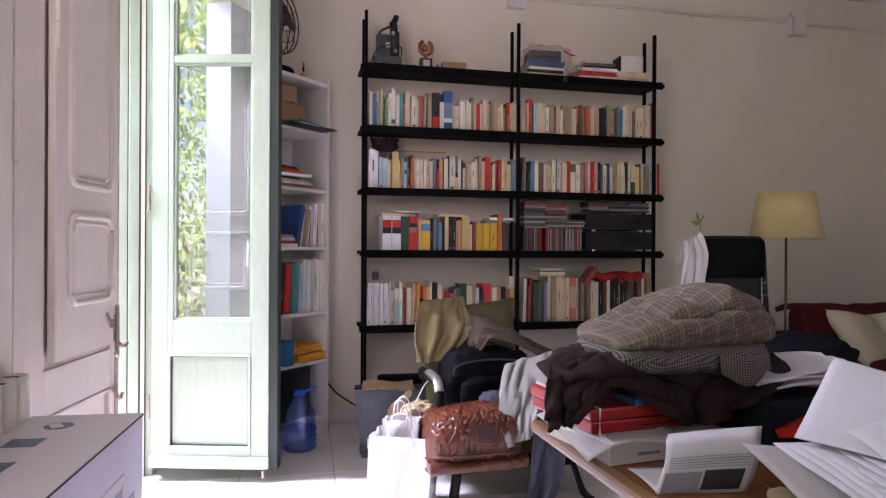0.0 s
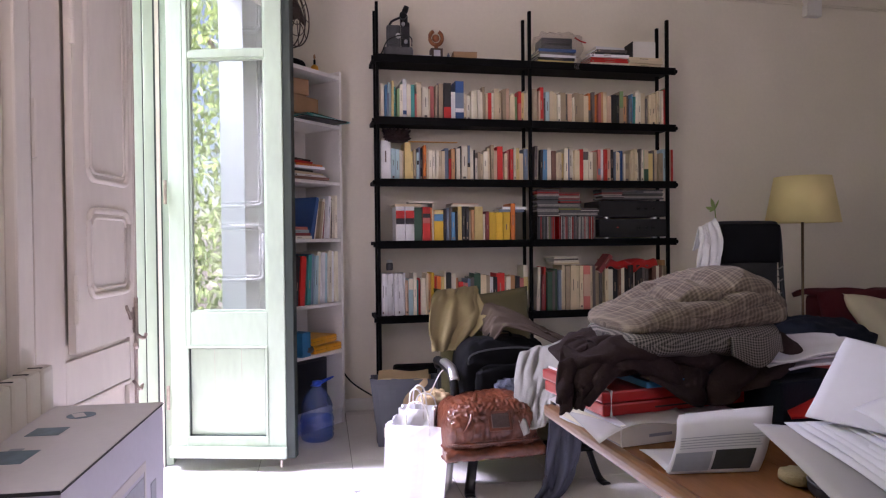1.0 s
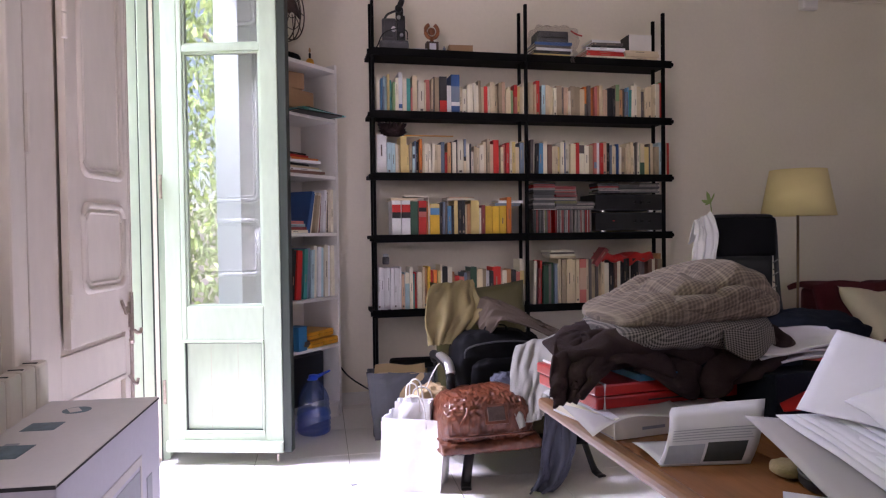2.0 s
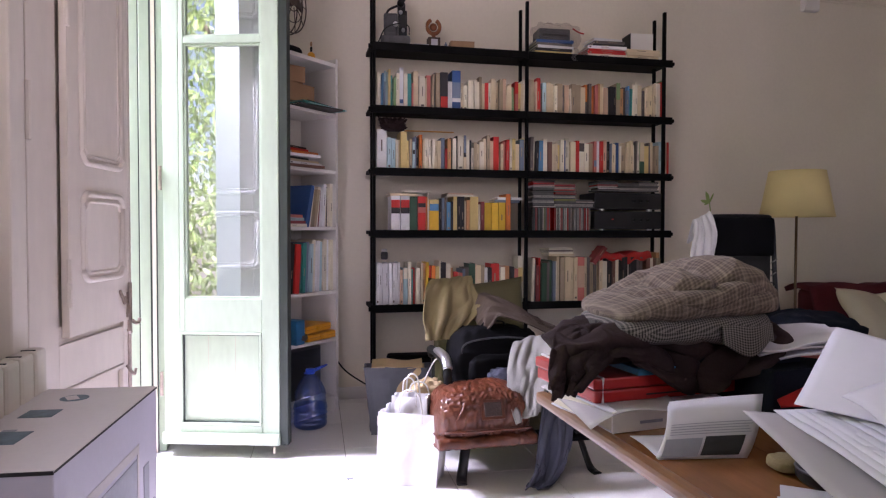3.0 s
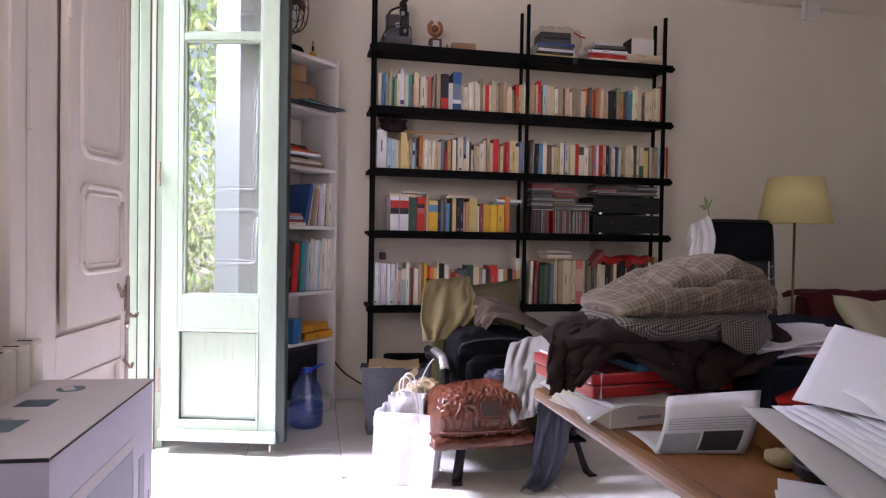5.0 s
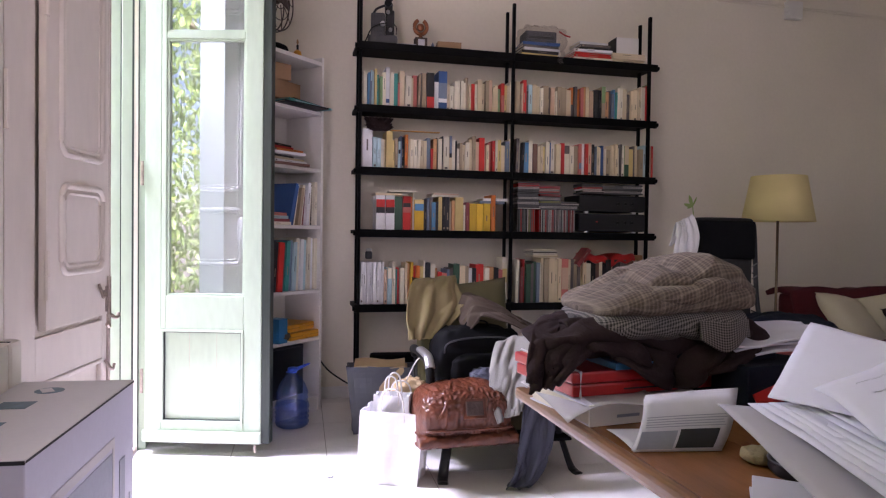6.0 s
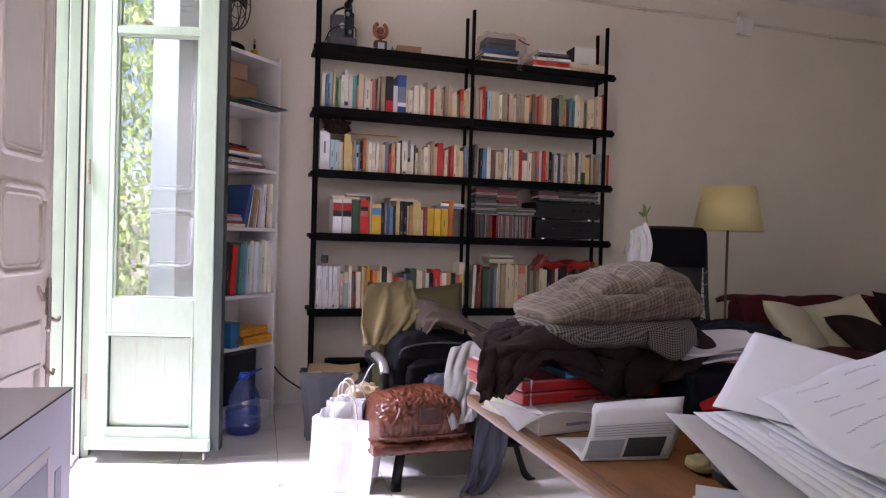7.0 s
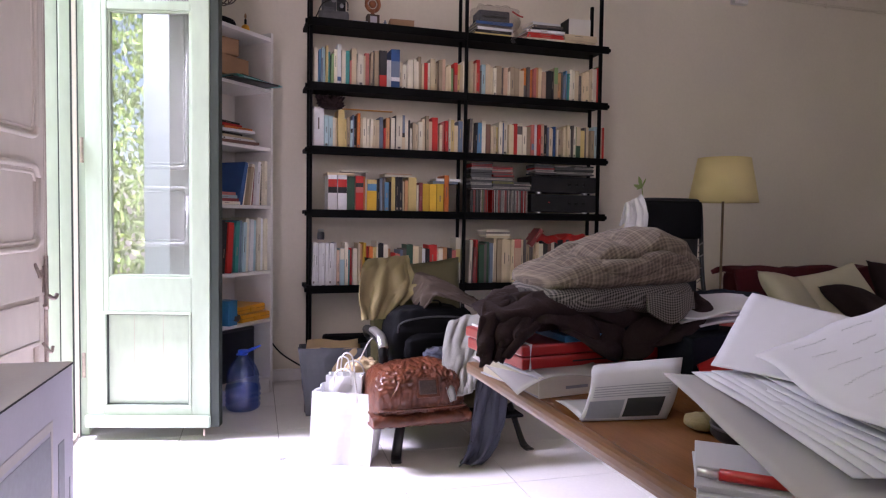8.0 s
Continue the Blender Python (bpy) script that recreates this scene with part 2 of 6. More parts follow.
def tube(path, radius, segments=8, bm=None, flat=1.0):
    """A round bar along a path of points."""
    bm = bm or bmesh.new()
    pts = [Vector(p) for p in path]
    rings = []
    for i, p in enumerate(pts):
        d = (pts[min(i + 1, len(pts) - 1)] - pts[max(i - 1, 0)]).normalized()
        side = d.cross(Vector((0, 0, 1)))
        side = (side if side.length > 0.05 else d.cross(Vector((0, 1, 0)))).normalized()
        up = side.cross(d).normalized()
        rings.append([bm.verts.new(p + side * (radius * math.cos(a)) + up * (radius * flat * math.sin(a))) for a in (2 * math.pi * k / segments for k in range(segments))])
    for a, b in zip(rings, rings[1:]):
        for k in range(segments):
            j = (k + 1) % segments
            bm.faces.new((a[k], a[j], b[j], b[k]))
    bm.faces.new(rings[0][::-1])
    bm.faces.new(rings[-1])
    return bm


def curve_points(points, steps=8):
    """A smooth path through a few points."""
    p = [Vector(q) for q in points]
    p = [2 * p[0] - p[1]] + p + [2 * p[-1] - p[-2]]
    out = []
    for i in range(1, len(p) - 2):
        for s in range(steps):
            t = s / steps
            a, b, c, d = p[i - 1], p[i], p[i + 1], p[i + 2]
            out.append(0.5 * (2 * b + (c - a) * t + (2 * a - 5 * b + 4 * c - d) * t * t + (3 * b - a - 3 * c + d) * t ** 3))
    return out + [p[-2]]


def sheet(nu, nv, place, thick=0.004):
    """A cloth or paper: place(u, v) gives each point; a second layer gives it thickness."""
    bm = bmesh.new()
    uv = bm.loops.layers.uv.new("UVMap")
    pts = [[Vector(place(i / nu, j / nv)) for j in range(nv + 1)] for i in range(nu + 1)]
    top, low = [], []
    for i in range(nu + 1):
        top.append([]), low.append([])
        for j in range(nv + 1):
            du = pts[min(i + 1, nu)][j] - pts[max(i - 1, 0)][j]
            dv = pts[i][min(j + 1, nv)] - pts[i][max(j - 1, 0)]
            nrm = du.cross(dv)
            nrm = nrm.normalized() if nrm.length > 1e-9 else Vector((0, 0, 1))
            top[i].append(bm.verts.new(pts[i][j]))
            low[i].append(bm.verts.new(pts[i][j] - nrm * thick))

    def quad(vs, ts):
        f = bm.faces.new(vs)
        for lp, t in zip(f.loops, ts):
            lp[uv].uv = t

    for i in range(nu):
        for j in range(nv):
            t = [(i / nu, j / nv), ((i + 1) / nu, j / nv), ((i + 1) / nu, (j + 1) / nv), (i / nu, (j + 1) / nv)]
            quad((top[i][j], top[i + 1][j], top[i + 1][j + 1], top[i][j + 1]), t)
            quad((low[i][j], low[i][j + 1], low[i + 1][j + 1], low[i + 1][j]), [t[0], t[3], t[2], t[1]])
    rim = [(i, 0) for i in range(nu)] + [(nu, j) for j in range(nv)] + [(i, nv) for i in range(nu, 0, -1)] + [(0, j) for j in range(nv, 0, -1)]
    for (a, b), (c, d) in zip(rim, rim[1:] + rim[:1]):
        quad((top[a][b], top[c][d], low[c][d], low[a][b]), [(a / nu, b / nv), (c / nu, d / nv), (c / nu, d / nv), (a / nu, b / nv)])
    return bm


def ridge(x, y, z, f):
    """Soft cloth folds between 0 and 1."""
    return 0.5 + 0.95 * abs(noise.noise((x * f, y * f, z * f)))


def heap(sx, sy, sz, seed, folds=0.25, freq=5.0, seg=56, rings=30, square=0.75, lean=(0, 0), peak=0.0, soft=2):
    """A folded garment lying in a pile: a flattened rounded form with creases, flat underneath."""
    bm = bmesh.new()
    uv = bm.loops.layers.uv.new("UVMap")
    rows, cloth = [], {}
    for j in range(rings + 1):
        phi = math.pi * j / rings
        row = []
        for i in range(seg):
            th = 2 * math.pi * i / seg
            c, s = math.cos(th), math.sin(th)
            x = math.copysign(abs(c) ** square, c) * max(math.sin(phi), 0.0) ** square
            y = math.copysign(abs(s) ** square, s) * max(math.sin(phi), 0.0) ** square
            z = math.copysign(abs(math.cos(phi)) ** 0.8, math.cos(phi))
            q = Vector((x + seed * 3.1, y - seed * 1.7, z * 0.6))
            warp = Vector((noise.noise(q * 1.3), noise.noise(q * 1.3 + Vector((9, 2, 4))), 0))
            a = ridge(q.x * 0.6 + warp.x, q.y + warp.y, q.z * 1.6, freq * 0.42)
            b = ridge(q.x + warp.y, q.y * 0.6 - warp.x, q.z * 2, freq)
            d = 1 + folds * (0.75 * (a - 0.75) + 0.4 * (b - 0.75))
            top = max(z, 0)
            px = x * sx * d + lean[0] * top
            py = y * sy * d + lean[1] * top
            pz = (z * 0.5 + 0.5) * sz * (d if z > 0 else 1) + peak * top * math.exp(-((x - 0.35) ** 2 + y * y) * 3)
            row.append(bm.verts.new((px, py, max(pz, 0.0))))
            cloth[row[-1]] = (x * sx * 1.05 + 0.15 * y * sy, phi / math.pi * (sy + sz) * 1.6 + 0.12 * x * sx)
        rows.append(row)
    for j in range(rings):
        for i in range(seg):
            k = (i + 1) % seg
            f = bm.faces.new((rows[j][i], rows[j + 1][i], rows[j + 1][k], rows[j][k]))
            for lp in f.loops:
                lp[uv].uv = cloth[lp.vert]
    bmesh.ops.remove_doubles(bm, verts=bm.verts, dist=1e-5)
    for _ in range(soft):
        bmesh.ops.smooth_vert(bm, verts=bm.verts, factor=0.5, use_axis_x=True, use_axis_y=True, use_axis_z=True)
    return bm


def garment(stations, deep, seed, folds=0.012, freq=3.0, slant=1.2, n=96, seg=60, square=0.72, fine=0.35, dense=1.0):
    """A folded cloth roll along x: stations of (x, low, high, middle y), with long slanting creases."""
    mid = curve_points([(a, d, 0.5 * (b + c)) for a, b, c, d in stations], 12)
    half = [q.x for q in curve_points([(0.5 * (c - b), 0, 0) for a, b, c, d in stations], 12)]
    bm = bmesh.new()
    uv = bm.loops.layers.uv.new("UVMap")
    rows, cloth = [], {}
    for i in range(n + 1):
        t = i / n * (len(mid) - 1)
        k = min(int(t), len(mid) - 2)
        c = mid[k].lerp(mid[k + 1], t - k)
        h = max(half[k] + (half[k + 1] - half[k]) * (t - k), 0.004)
        e = 1 - abs(2 * i / n - 1) ** 5
        d = max(deep * e ** 0.55, 0.006)
        row, run = [], 0.0
        for j in range(seg):
            a = 2 * math.pi * j / seg
            y = -math.copysign(abs(math.cos(a)) ** square, math.cos(a)) * d
            z = math.copysign(abs(math.sin(a)) ** square, math.sin(a)) * h
            p = Vector((c.x, c.y + y, c.z + z))
            q = Vector((p.x * 9 + seed * 3.7, p.y * 9, p.z * 13 - seed)) * dense
            w = noise.noise(q * 0.55) * 1.5 + 0.5 * noise.noise(q * 1.3)
            ph = freq * (p.z * 30 * (1 - 0.35 * slant) + p.x * 6.5 * slant + p.y * 7) + 2.6 * w
            crease = abs(math.sin(ph)) ** 0.55 - 0.68
            small = 1 - 2.2 * abs(noise.noise(q * 1.9 + Vector((3, 1, 7)))) - 0.5
            lift = folds * (crease * (0.55 + 0.6 * noise.noise(q * 0.4 + Vector((5, 5, 5)))) + fine * small) * (0.25 + 0.75 * e)
            out = Vector((0, -math.cos(a) * h, math.sin(a) * d))
            out = out.normalized() if out.length > 1e-6 else Vector((0, 0, 1))
            v = bm.verts.new(p + out * lift)
            row.append(v)
            run += 2 * math.pi / seg * math.sqrt((math.sin(a) * d) ** 2 + (math.cos(a) * h) ** 2)
            cloth[v] = (c.x + 0.3 * c.z + 0.25 * w * folds, run - 0.25 * c.x + 0.35 * w * folds)
        rows.append(row)
    for i in range(n):
        for j in range(seg):
            k = (j + 1) % seg
            f = bm.faces.new((rows[i][j], rows[i + 1][j], rows[i + 1][k], rows[i][k]))
            for lp in f.loops:
                lp[uv].uv = cloth[lp.vert] if k else (cloth[lp.vert] if lp.vert in (rows[i][j], rows[i + 1][j]) else (cloth[lp.vert][0], cloth[rows[i][j]][1] + 0.004))
    bm.faces.new(rows[0])
    bm.faces.new(rows[-1][::-1])
    return bm


# the bottle's plastic is slightly cloudy
n, l = BOTTLE.node_tree.nodes, BOTTLE.node_tree.links
outp = next(k for k in n if k.type == "OUTPUT_MATERIAL")
haze, blend = n.new("ShaderNodeBsdfDiffuse"), n.new("ShaderNodeMixShader")
haze.inputs[0].default_value = (0.14, 0.22, 0.60, 1)
blend.inputs[0].default_value = 0.13
l.new(outp.inputs[0].links[0].from_socket, blend.inputs[1])
l.new(haze.outputs[0], blend.inputs[2])
l.new(blend.outputs[0], outp.inputs[0])
# light passes through leaves
n, l = LEAF.node_tree.nodes, LEAF.node_tree.links
outp = next(k for k in n if k.type == "OUTPUT_MATERIAL")
thin, blend = n.new("ShaderNodeBsdfTranslucent"), n.new("ShaderNodeMixShader")
thin.inputs[0].default_value = (0.42, 0.55, 0.16, 1)
blend.inputs[0].default_value = 0.45
l.new(n["Principled BSDF"].outputs[0], blend.inputs[1])
l.new(thin.outputs[0], blend.inputs[2])
l.new(blend.outputs[0], outp.inputs[0])


# ---- structure ----
BACK, LEFT, RIGHT, REAR, CEILING = 4.58, -0.55, 5.6, -2.2, 2.92
solo("wall_back", box(LEFT - 0.4, RIGHT + 0.2, BACK, BACK + 0.25, -0.05, 3.2), WALL, "off-white plastered back wall behind the shelves", "wall", kind="structure")
solo("wall_right", box(RIGHT, RIGHT + 0.2, REAR, BACK, -0.05, 3.2), WALL, "off-white plastered side wall", "wall", kind="structure")
DOOR0, DOOR1, HEAD = 2.185, 3.84, 2.62
WIN0, WIN1, SILL, WHEAD = 1.7, 2.9, 0.9, 2.6
bm = box(LEFT - 0.4, WIN0, REAR - 0.2, REAR, -0.05, 3.2)
box(WIN1, RIGHT + 0.2, REAR - 0.2, REAR, -0.05, 3.2, bm=bm)
box(WIN0, WIN1, REAR - 0.2, REAR, -0.05, SILL, bm=bm)
box(WIN0, WIN1, REAR - 0.2, REAR, WHEAD, 3.2, bm=bm)
solo("wall_rear", bm, WALL, "off-white plastered rear wall with an opening added for the fill lamp", "wall", kind="structure")
# unseen opening added in the left wall for the side fill lamp
SW0, SW1 = 0.5, 1.9
bm = box(LEFT - 0.4, LEFT, REAR, SW0, -0.05, 3.2)
box(LEFT - 0.4, LEFT, SW1, DOOR0, -0.05, 3.2, bm=bm)
box(LEFT - 0.4, LEFT, SW0, SW1, -0.05, 1.0, bm=bm)
box(LEFT - 0.4, LEFT, SW0, SW1, 2.65, 3.2, bm=bm)
box(LEFT - 0.4, LEFT, DOOR1, BACK, -0.05, 3.2, bm=bm)
box(LEFT - 0.4, LEFT, DOOR0, DOOR1, HEAD, 3.2, bm=bm)
solo("wall_left", bm, WALL, "thick off-white plastered wall with the balcony door opening", "wall", kind="structure")
solo("ceiling", box(LEFT, RIGHT, REAR, BACK, CEILING, CEILING + 0.2), CEIL, "off-white plastered ceiling", "ceiling", kind="structure")

floor = solo("floor", box(LEFT - 0.4, RIGHT + 0.2, REAR - 0.2, BACK + 0.2, -0.06, -0.004), GROUT, "cream ceramic tile floor with thin dark joints", "floor", kind="structure")

solo("baseboard", box(0.35, RIGHT - 0.003, BACK - 0.012, BACK - 0.001, 0, 0.075, 0.003), TILE, "low cream tile skirting along the back wall", "baseboard", kind="structure")

# conduit along the top of the back wall
cable = thing("cable_conduit", "thin white cable conduit clipped along the upper wall", "conduit", (0, BACK, 0), kind="structure")
path = [(1.63 + 0.42 * i, -0.010, 2.692 + 0.011 * math.sin(min(i, 5) * 0.31) + 0.0015 * math.sin(i * 1.7)) for i in range(10)]
part("cable", tube(curve_points(path, 4), 0.006), WALL, cable, smooth=True)
part("cable", tube(curve_points([(x, y, z + 0.018 - 0.006 * (k % 2)) for k, (x, y, z) in enumerate(path)], 4), 0.005), WALL, cable, smooth=True)
for i in range(0, 9, 2):
    part("clip", box(2.03 + 0.42 * i - 0.005, 2.03 + 0.42 * i + 0.005, -0.018, 0, 2.69, 2.722, 0.002), WALL, cable)
for x, z in ((1.565, 2.625), (3.715, 2.618)):
    jb = thing("junction_box", "square white plastic junction box on the wall", "junction box", (x, BACK, z), kind="structure")
    part("case", box(-0.062, 0.062, -0.05, 0, 0, 0.125, 0.006), LAMINATE, jb)
    part("lid", box(-0.054, 0.054, -0.056, -0.05, 0.008, 0.117, 0.003), LAMINATE, jb)
    part("inlet", tube([(-0.045, -0.02, 0.12), (-0.045, -0.02, 0.165)], 0.009), LAMINATE, jb)

# ---- balcony door ----
# the open leaf stands square to the wall, its outer side to the room
LEAFW, LEAFT, LEAFH = 0.545, 0.046, 2.56
leaf = thing("balcony_door_leaf", "open pale green wooden balcony door leaf with tall glass panes", "door", (-0.485, 3.70, 0.03), -15.7)


def rail(x0, x1, z0, z1, name, y0=0.0, y1=LEAFT, m=GREEN, bevel=0.004, label="", parent=None):
    return part(name, box(x0, x1, y0, y1, z0, z1, bevel), m, parent or leaf, label)


G0, G1 = 0.098, 0.458          # clear width of the glass
rail(0, 0.075, 0.035, LEAFH, "hinge_stile")
rail(0.075, G0, 0.545, LEAFH, "inner_stile")
rail(G1, LEAFW - 0.006, 0.035, LEAFH, "closing_stile")
# edge turned from the light: its shade is in the dark green
rail(LEAFW - 0.006, LEAFW + 0.034, 0.025, LEAFH, "closing_edge", 0.004, LEAFT + 0.012, SHADEGREEN, 0.004, "worn closing edge, its shade put into the dark green")
rail(0.075, G1, 0.035, 0.115, "bottom_rail")
rail(G0, G1, 0.545, 0.70, "lock_rail")
rail(G0, G1, 1.868, 1.90, "glazing_bar")
rail(G0, G1, LEAFH - 0.11, LEAFH, "top_rail")
rail(-0.004, LEAFW, 0.028, 0.082, "weather_board", -0.022, 0.0, GREEN, 0.008)
# fielded lower panel: frame mouldings round a slightly sunk board with upright joints
P0 = 0.075
rail(P0, G1, 0.115, 0.545, "lower_panel", 0.016, 0.034)
for k in range(1, 3):
    rail(P0 + k * 0.127 - 0.0006, P0 + k * 0.127 + 0.0006, 0.13, 0.53, "panel_joint", 0.0154, 0.017, WORN, 0.0)
for x0, x1, z0, z1 in ((P0, G1, 0.115, 0.127), (P0, G1, 0.533, 0.545), (P0, P0 + 0.012, 0.127, 0.533), (G1 - 0.012, G1, 0.127, 0.533)):
    rail(x0, x1, z0, z1, "moulding", -0.006, 0.016)
# shade in the panel's groove drawn as thin dark green strips
for x0, x1, z0, z1 in ((P0 + 0.012, G1 - 0.012, 0.127, 0.130), (P0 + 0.012, G1 - 0.012, 0.530, 0.533), (P0 + 0.012, P0 + 0.015, 0.13, 0.53), (G1 - 0.015, G1 - 0.012, 0.13, 0.53)):
    rail(x0, x1, z0, z1, "joint_line", 0.002, 0.0155, SHADEGREEN, 0.0)
for z0, z1 in ((0.70, 1.868), (1.90, LEAFH - 0.11)):
    p = rail(G0, G1, z0, z1, "pane", 0.020, 0.024, GLASS, 0.0, "old clear window glass")
    p.visible_shadow = False
    for x0, x1, a, b in ((G0, G0 + 0.010, z0, z1), (G1 - 0.010, G1, z0, z1), (G0 + 0.010, G1 - 0.010, z0, z0 + 0.010), (G0 + 0.010, G1 - 0.010, z1 - 0.010, z1)):
        rail(x0, x1, a, b, "glazing_bead", 0.008, 0.020, GREEN, 0.002)
for z in (0.25, 1.2, 2.3):
    part("hinge", tube([(-0.012, -0.004, z), (-0.012, -0.004, z + 0.11)], 0.008), METAL, leaf)
part("foot_bolt", tube([(LEAFW - 0.02, -0.034, -0.002), (LEAFW - 0.02, -0.034, 0.028)], 0.005), METAL, leaf)


def rounded_panel(x0, x1, z0, z1, r, wide, y, depth, parent, m, cut=0.0):
    """A raised moulding that runs round a panel with rounded corners."""
    c = []
    for cx, cz, a0 in ((x1 - r, z1 - r - cut, 0), (x0 + r, z1 - r, 90), (x0 + r, z0 + r, 180), (x1 - r, z0 + r, 270)):
        c += [(cx + r * math.cos(radians(a0 + k * 15)), y, cz + r * math.sin(radians(a0 + k * 15))) for k in range(7)]
    c.append(c[0])
    return part("panel_moulding", tube(c, wide, 8, flat=depth), m, parent, smooth=True)


# folding inner shutter on the back of the leaf, half open behind the glass
fold = thing("inner_shutter", "white painted inner shutter with rounded panels behind the glass", "shutter", (-0.385, 3.727, 0.62), -15.7)
part("board", box(0, 0.385, 0, 0.028, 0, 1.93, 0.003), LITWHITE, fold)
for z0, z1 in ((0.255, 0.505), (0.60, 1.32), (1.41, 1.85)):
    rounded_panel(0.045, 0.340, z0, z1, 0.03, 0.012, -0.001, 0.9, fold, LITWHITE)
    rounded_panel(0.062, 0.323, z0 + 0.017, z1 - 0.017, 0.022, 0.005, -0.001, 0.9, fold, LITWHITE)

# unseen boards added in the near reveal to cut the garden's reflection
outer = thing("reveal_blocker", "unseen dark green boards added in the door reveal to limit the reflection", "shutter", (-0.94, DOOR0 + 0.005, 0.02))
for k in range(4):
    part("board", box(0.004, 0.18, 0.142 * k, 0.142 * k + 0.14, 0, HEAD - 0.08, 0.004), OUTERGREEN, outer)

# fixed frame on the far side of the opening
frame_far = thing("door_frame", "pale green and white painted door frame with worn edges", "door frame", (0, 0, 0), kind="structure")
part("outer_post", box(-0.95, -0.60, 3.80, 3.84, 0, HEAD, 0.004), GREEN, frame_far)
part("rebate_post", box(-0.60, -0.545, 3.765, 3.838, 0, HEAD, 0.004), GREEN, frame_far)
part("stop_bead", box(-0.545, -0.525, 3.745, 3.838, 0, HEAD, 0.003), SHUTTER, frame_far)
part("inner_post", box(-0.525, -0.49, 3.765, 3.88, 0, HEAD, 0.003), GREEN, frame_far)
# shade in the frame's gaps drawn as narrow dark green strips
part("dark_gap", box(-0.550, -0.542, 3.7425, 3.76, 0, HEAD), SHADEGREEN, frame_far)
part("dark_gap", box(-0.606, -0.600, 3.772, 3.80, 0, HEAD), SHADEGREEN, frame_far)
part("dark_gap", box(-0.5265, -0.5225, 3.752, 3.77, 0, HEAD), SHADEGREEN, frame_far)
part("head", box(-0.60, LEFT + 0.02, DOOR0, 3.84, HEAD - 0.05, HEAD, 0.004), GREEN, frame_far)
part("threshold", box(-0.95, LEFT + 0.02, DOOR0, DOOR1, -0.003, 0.018, 0.004), WORN, frame_far)

# near leaf, a hand's width ajar, with its inner shutter folded against it
near = thing("near_balcony_leaf", "white painted wooden balcony door leaf, slightly ajar, worn edges", "door", (-0.525, 2.183, 0.02), 80)
NW = 0.587
part("stile", box(0.004, 0.140, 0, 0.045, 0, 2.56, 0.004), SHUTTER, near)
part("closing_stile", box(0.535, NW - 0.022, 0, 0.045, 0, 2.56, 0.004), SHUTTER, near)
part("worn_edge", box(NW - 0.0215, NW, -0.004, 0.049, 0, 2.56, 0.005), WORN, near, "bare worn closing edge")
part("bottom_rail", box(0.1405, 0.5345, 0.001, 0.044, 0, 0.13, 0.003), SHUTTER, near)
part("middle_rail", box(0.1405, 0.5345, 0.001, 0.044, 0.60, 0.72, 0.003), SHUTTER, near)
part("lower_panel", box(0.1405, 0.5345, 0.014, 0.034, 0.13, 0.60), SHUTTER, near)
for x0, x1, z0, z1 in ((0.141, 0.534, 0.586, 0.599), (0.141, 0.534, 0.131, 0.144), (0.141, 0.154, 0.1445, 0.5855), (0.521, 0.534, 0.1445, 0.5855)):
    part("moulding", box(x0, x1, -0.003, 0.014, z0, z1, 0.004), SHUTTER, near)
part("upper_board", box(0.1405, 0.5345, 0.012, 0.044, 0.72, 2.56), SHUTTER, near)
part("hinge_gap", box(-0.004, 0.0035, 0.004, 0.03, 0, 2.56), WORN, near)
for z in (0.30, 1.24, 2.2):
    part("hinge", tube([(0.0, -0.006, z), (0.0, -0.006, z + 0.14)], 0.008), SHUTTER, near)
shut = part("shutter_board", box(0.156, 0.535, -0.022, -0.002, 0.74, 2.53, 0.004), SHUTTER, near, "white shutter board with rounded panels")
part("shutter_edge", box(0.1505, 0.1555, -0.022, -0.002, 0.74, 2.53, 0.001), SHUTTER, shut)
for z0, z1 in ((0.885, 1.125), (1.21, 1.92), (2.01, 2.44)):
    for inset, wide in ((0.0, 0.011), (0.020, 0.006)):
        rounded_panel(0.225 + inset, 0.478 - inset, z0 + inset, z1 - inset, 0.034 - 0.4 * inset, wide, -0.022, 0.8, shut, SHUTTER)
part("panel_joint", box(0.520, 0.5215, -0.0226, -0.02, 0.73, 2.52), WORN, shut)
for z in (0.82, 1.555, 2.3):
    part("hinge", tube([(0.150, -0.024, z), (0.150, -0.024, z + 0.062)], 0.008), SHUTTER, near)
    part("hinge", tube([(0.150, -0.024, z + 0.066), (0.150, -0.024, z + 0.128)], 0.008), SHUTTER, near)
part("espagnolette_bolt", tube([(0.512, -0.030, 0.70), (0.512, -0.030, 0.86)], 0.006), METAL, near, "worn iron shutter bolt")
part("bolt_plate", box(0.500, 0.524, -0.026, -0.0225, 0.75, 0.83, 0.001), METAL, near)
part("bolt_handle", tube(curve_points([(0.512, -0.034, 0.74), (0.520, -0.045, 0.73), (0.535, -0.047, 0.733), (0.545, -0.045, 0.74)], 4), 0.006), METAL, near, smooth=True)
part("bolt_foot", tube([(0.50, -0.03, 0.712), (0.512, -0.03, 0.702)], 0.007), METAL, near)
part("catch", tube(curve_points([(0.455, -0.022, 0.84), (0.455, -0.034, 0.81), (0.455, -0.036, 0.80), (0.463, -0.036, 0.803), (0.466, -0.036, 0.82)], 4), 0.005), METAL, near, smooth=True)
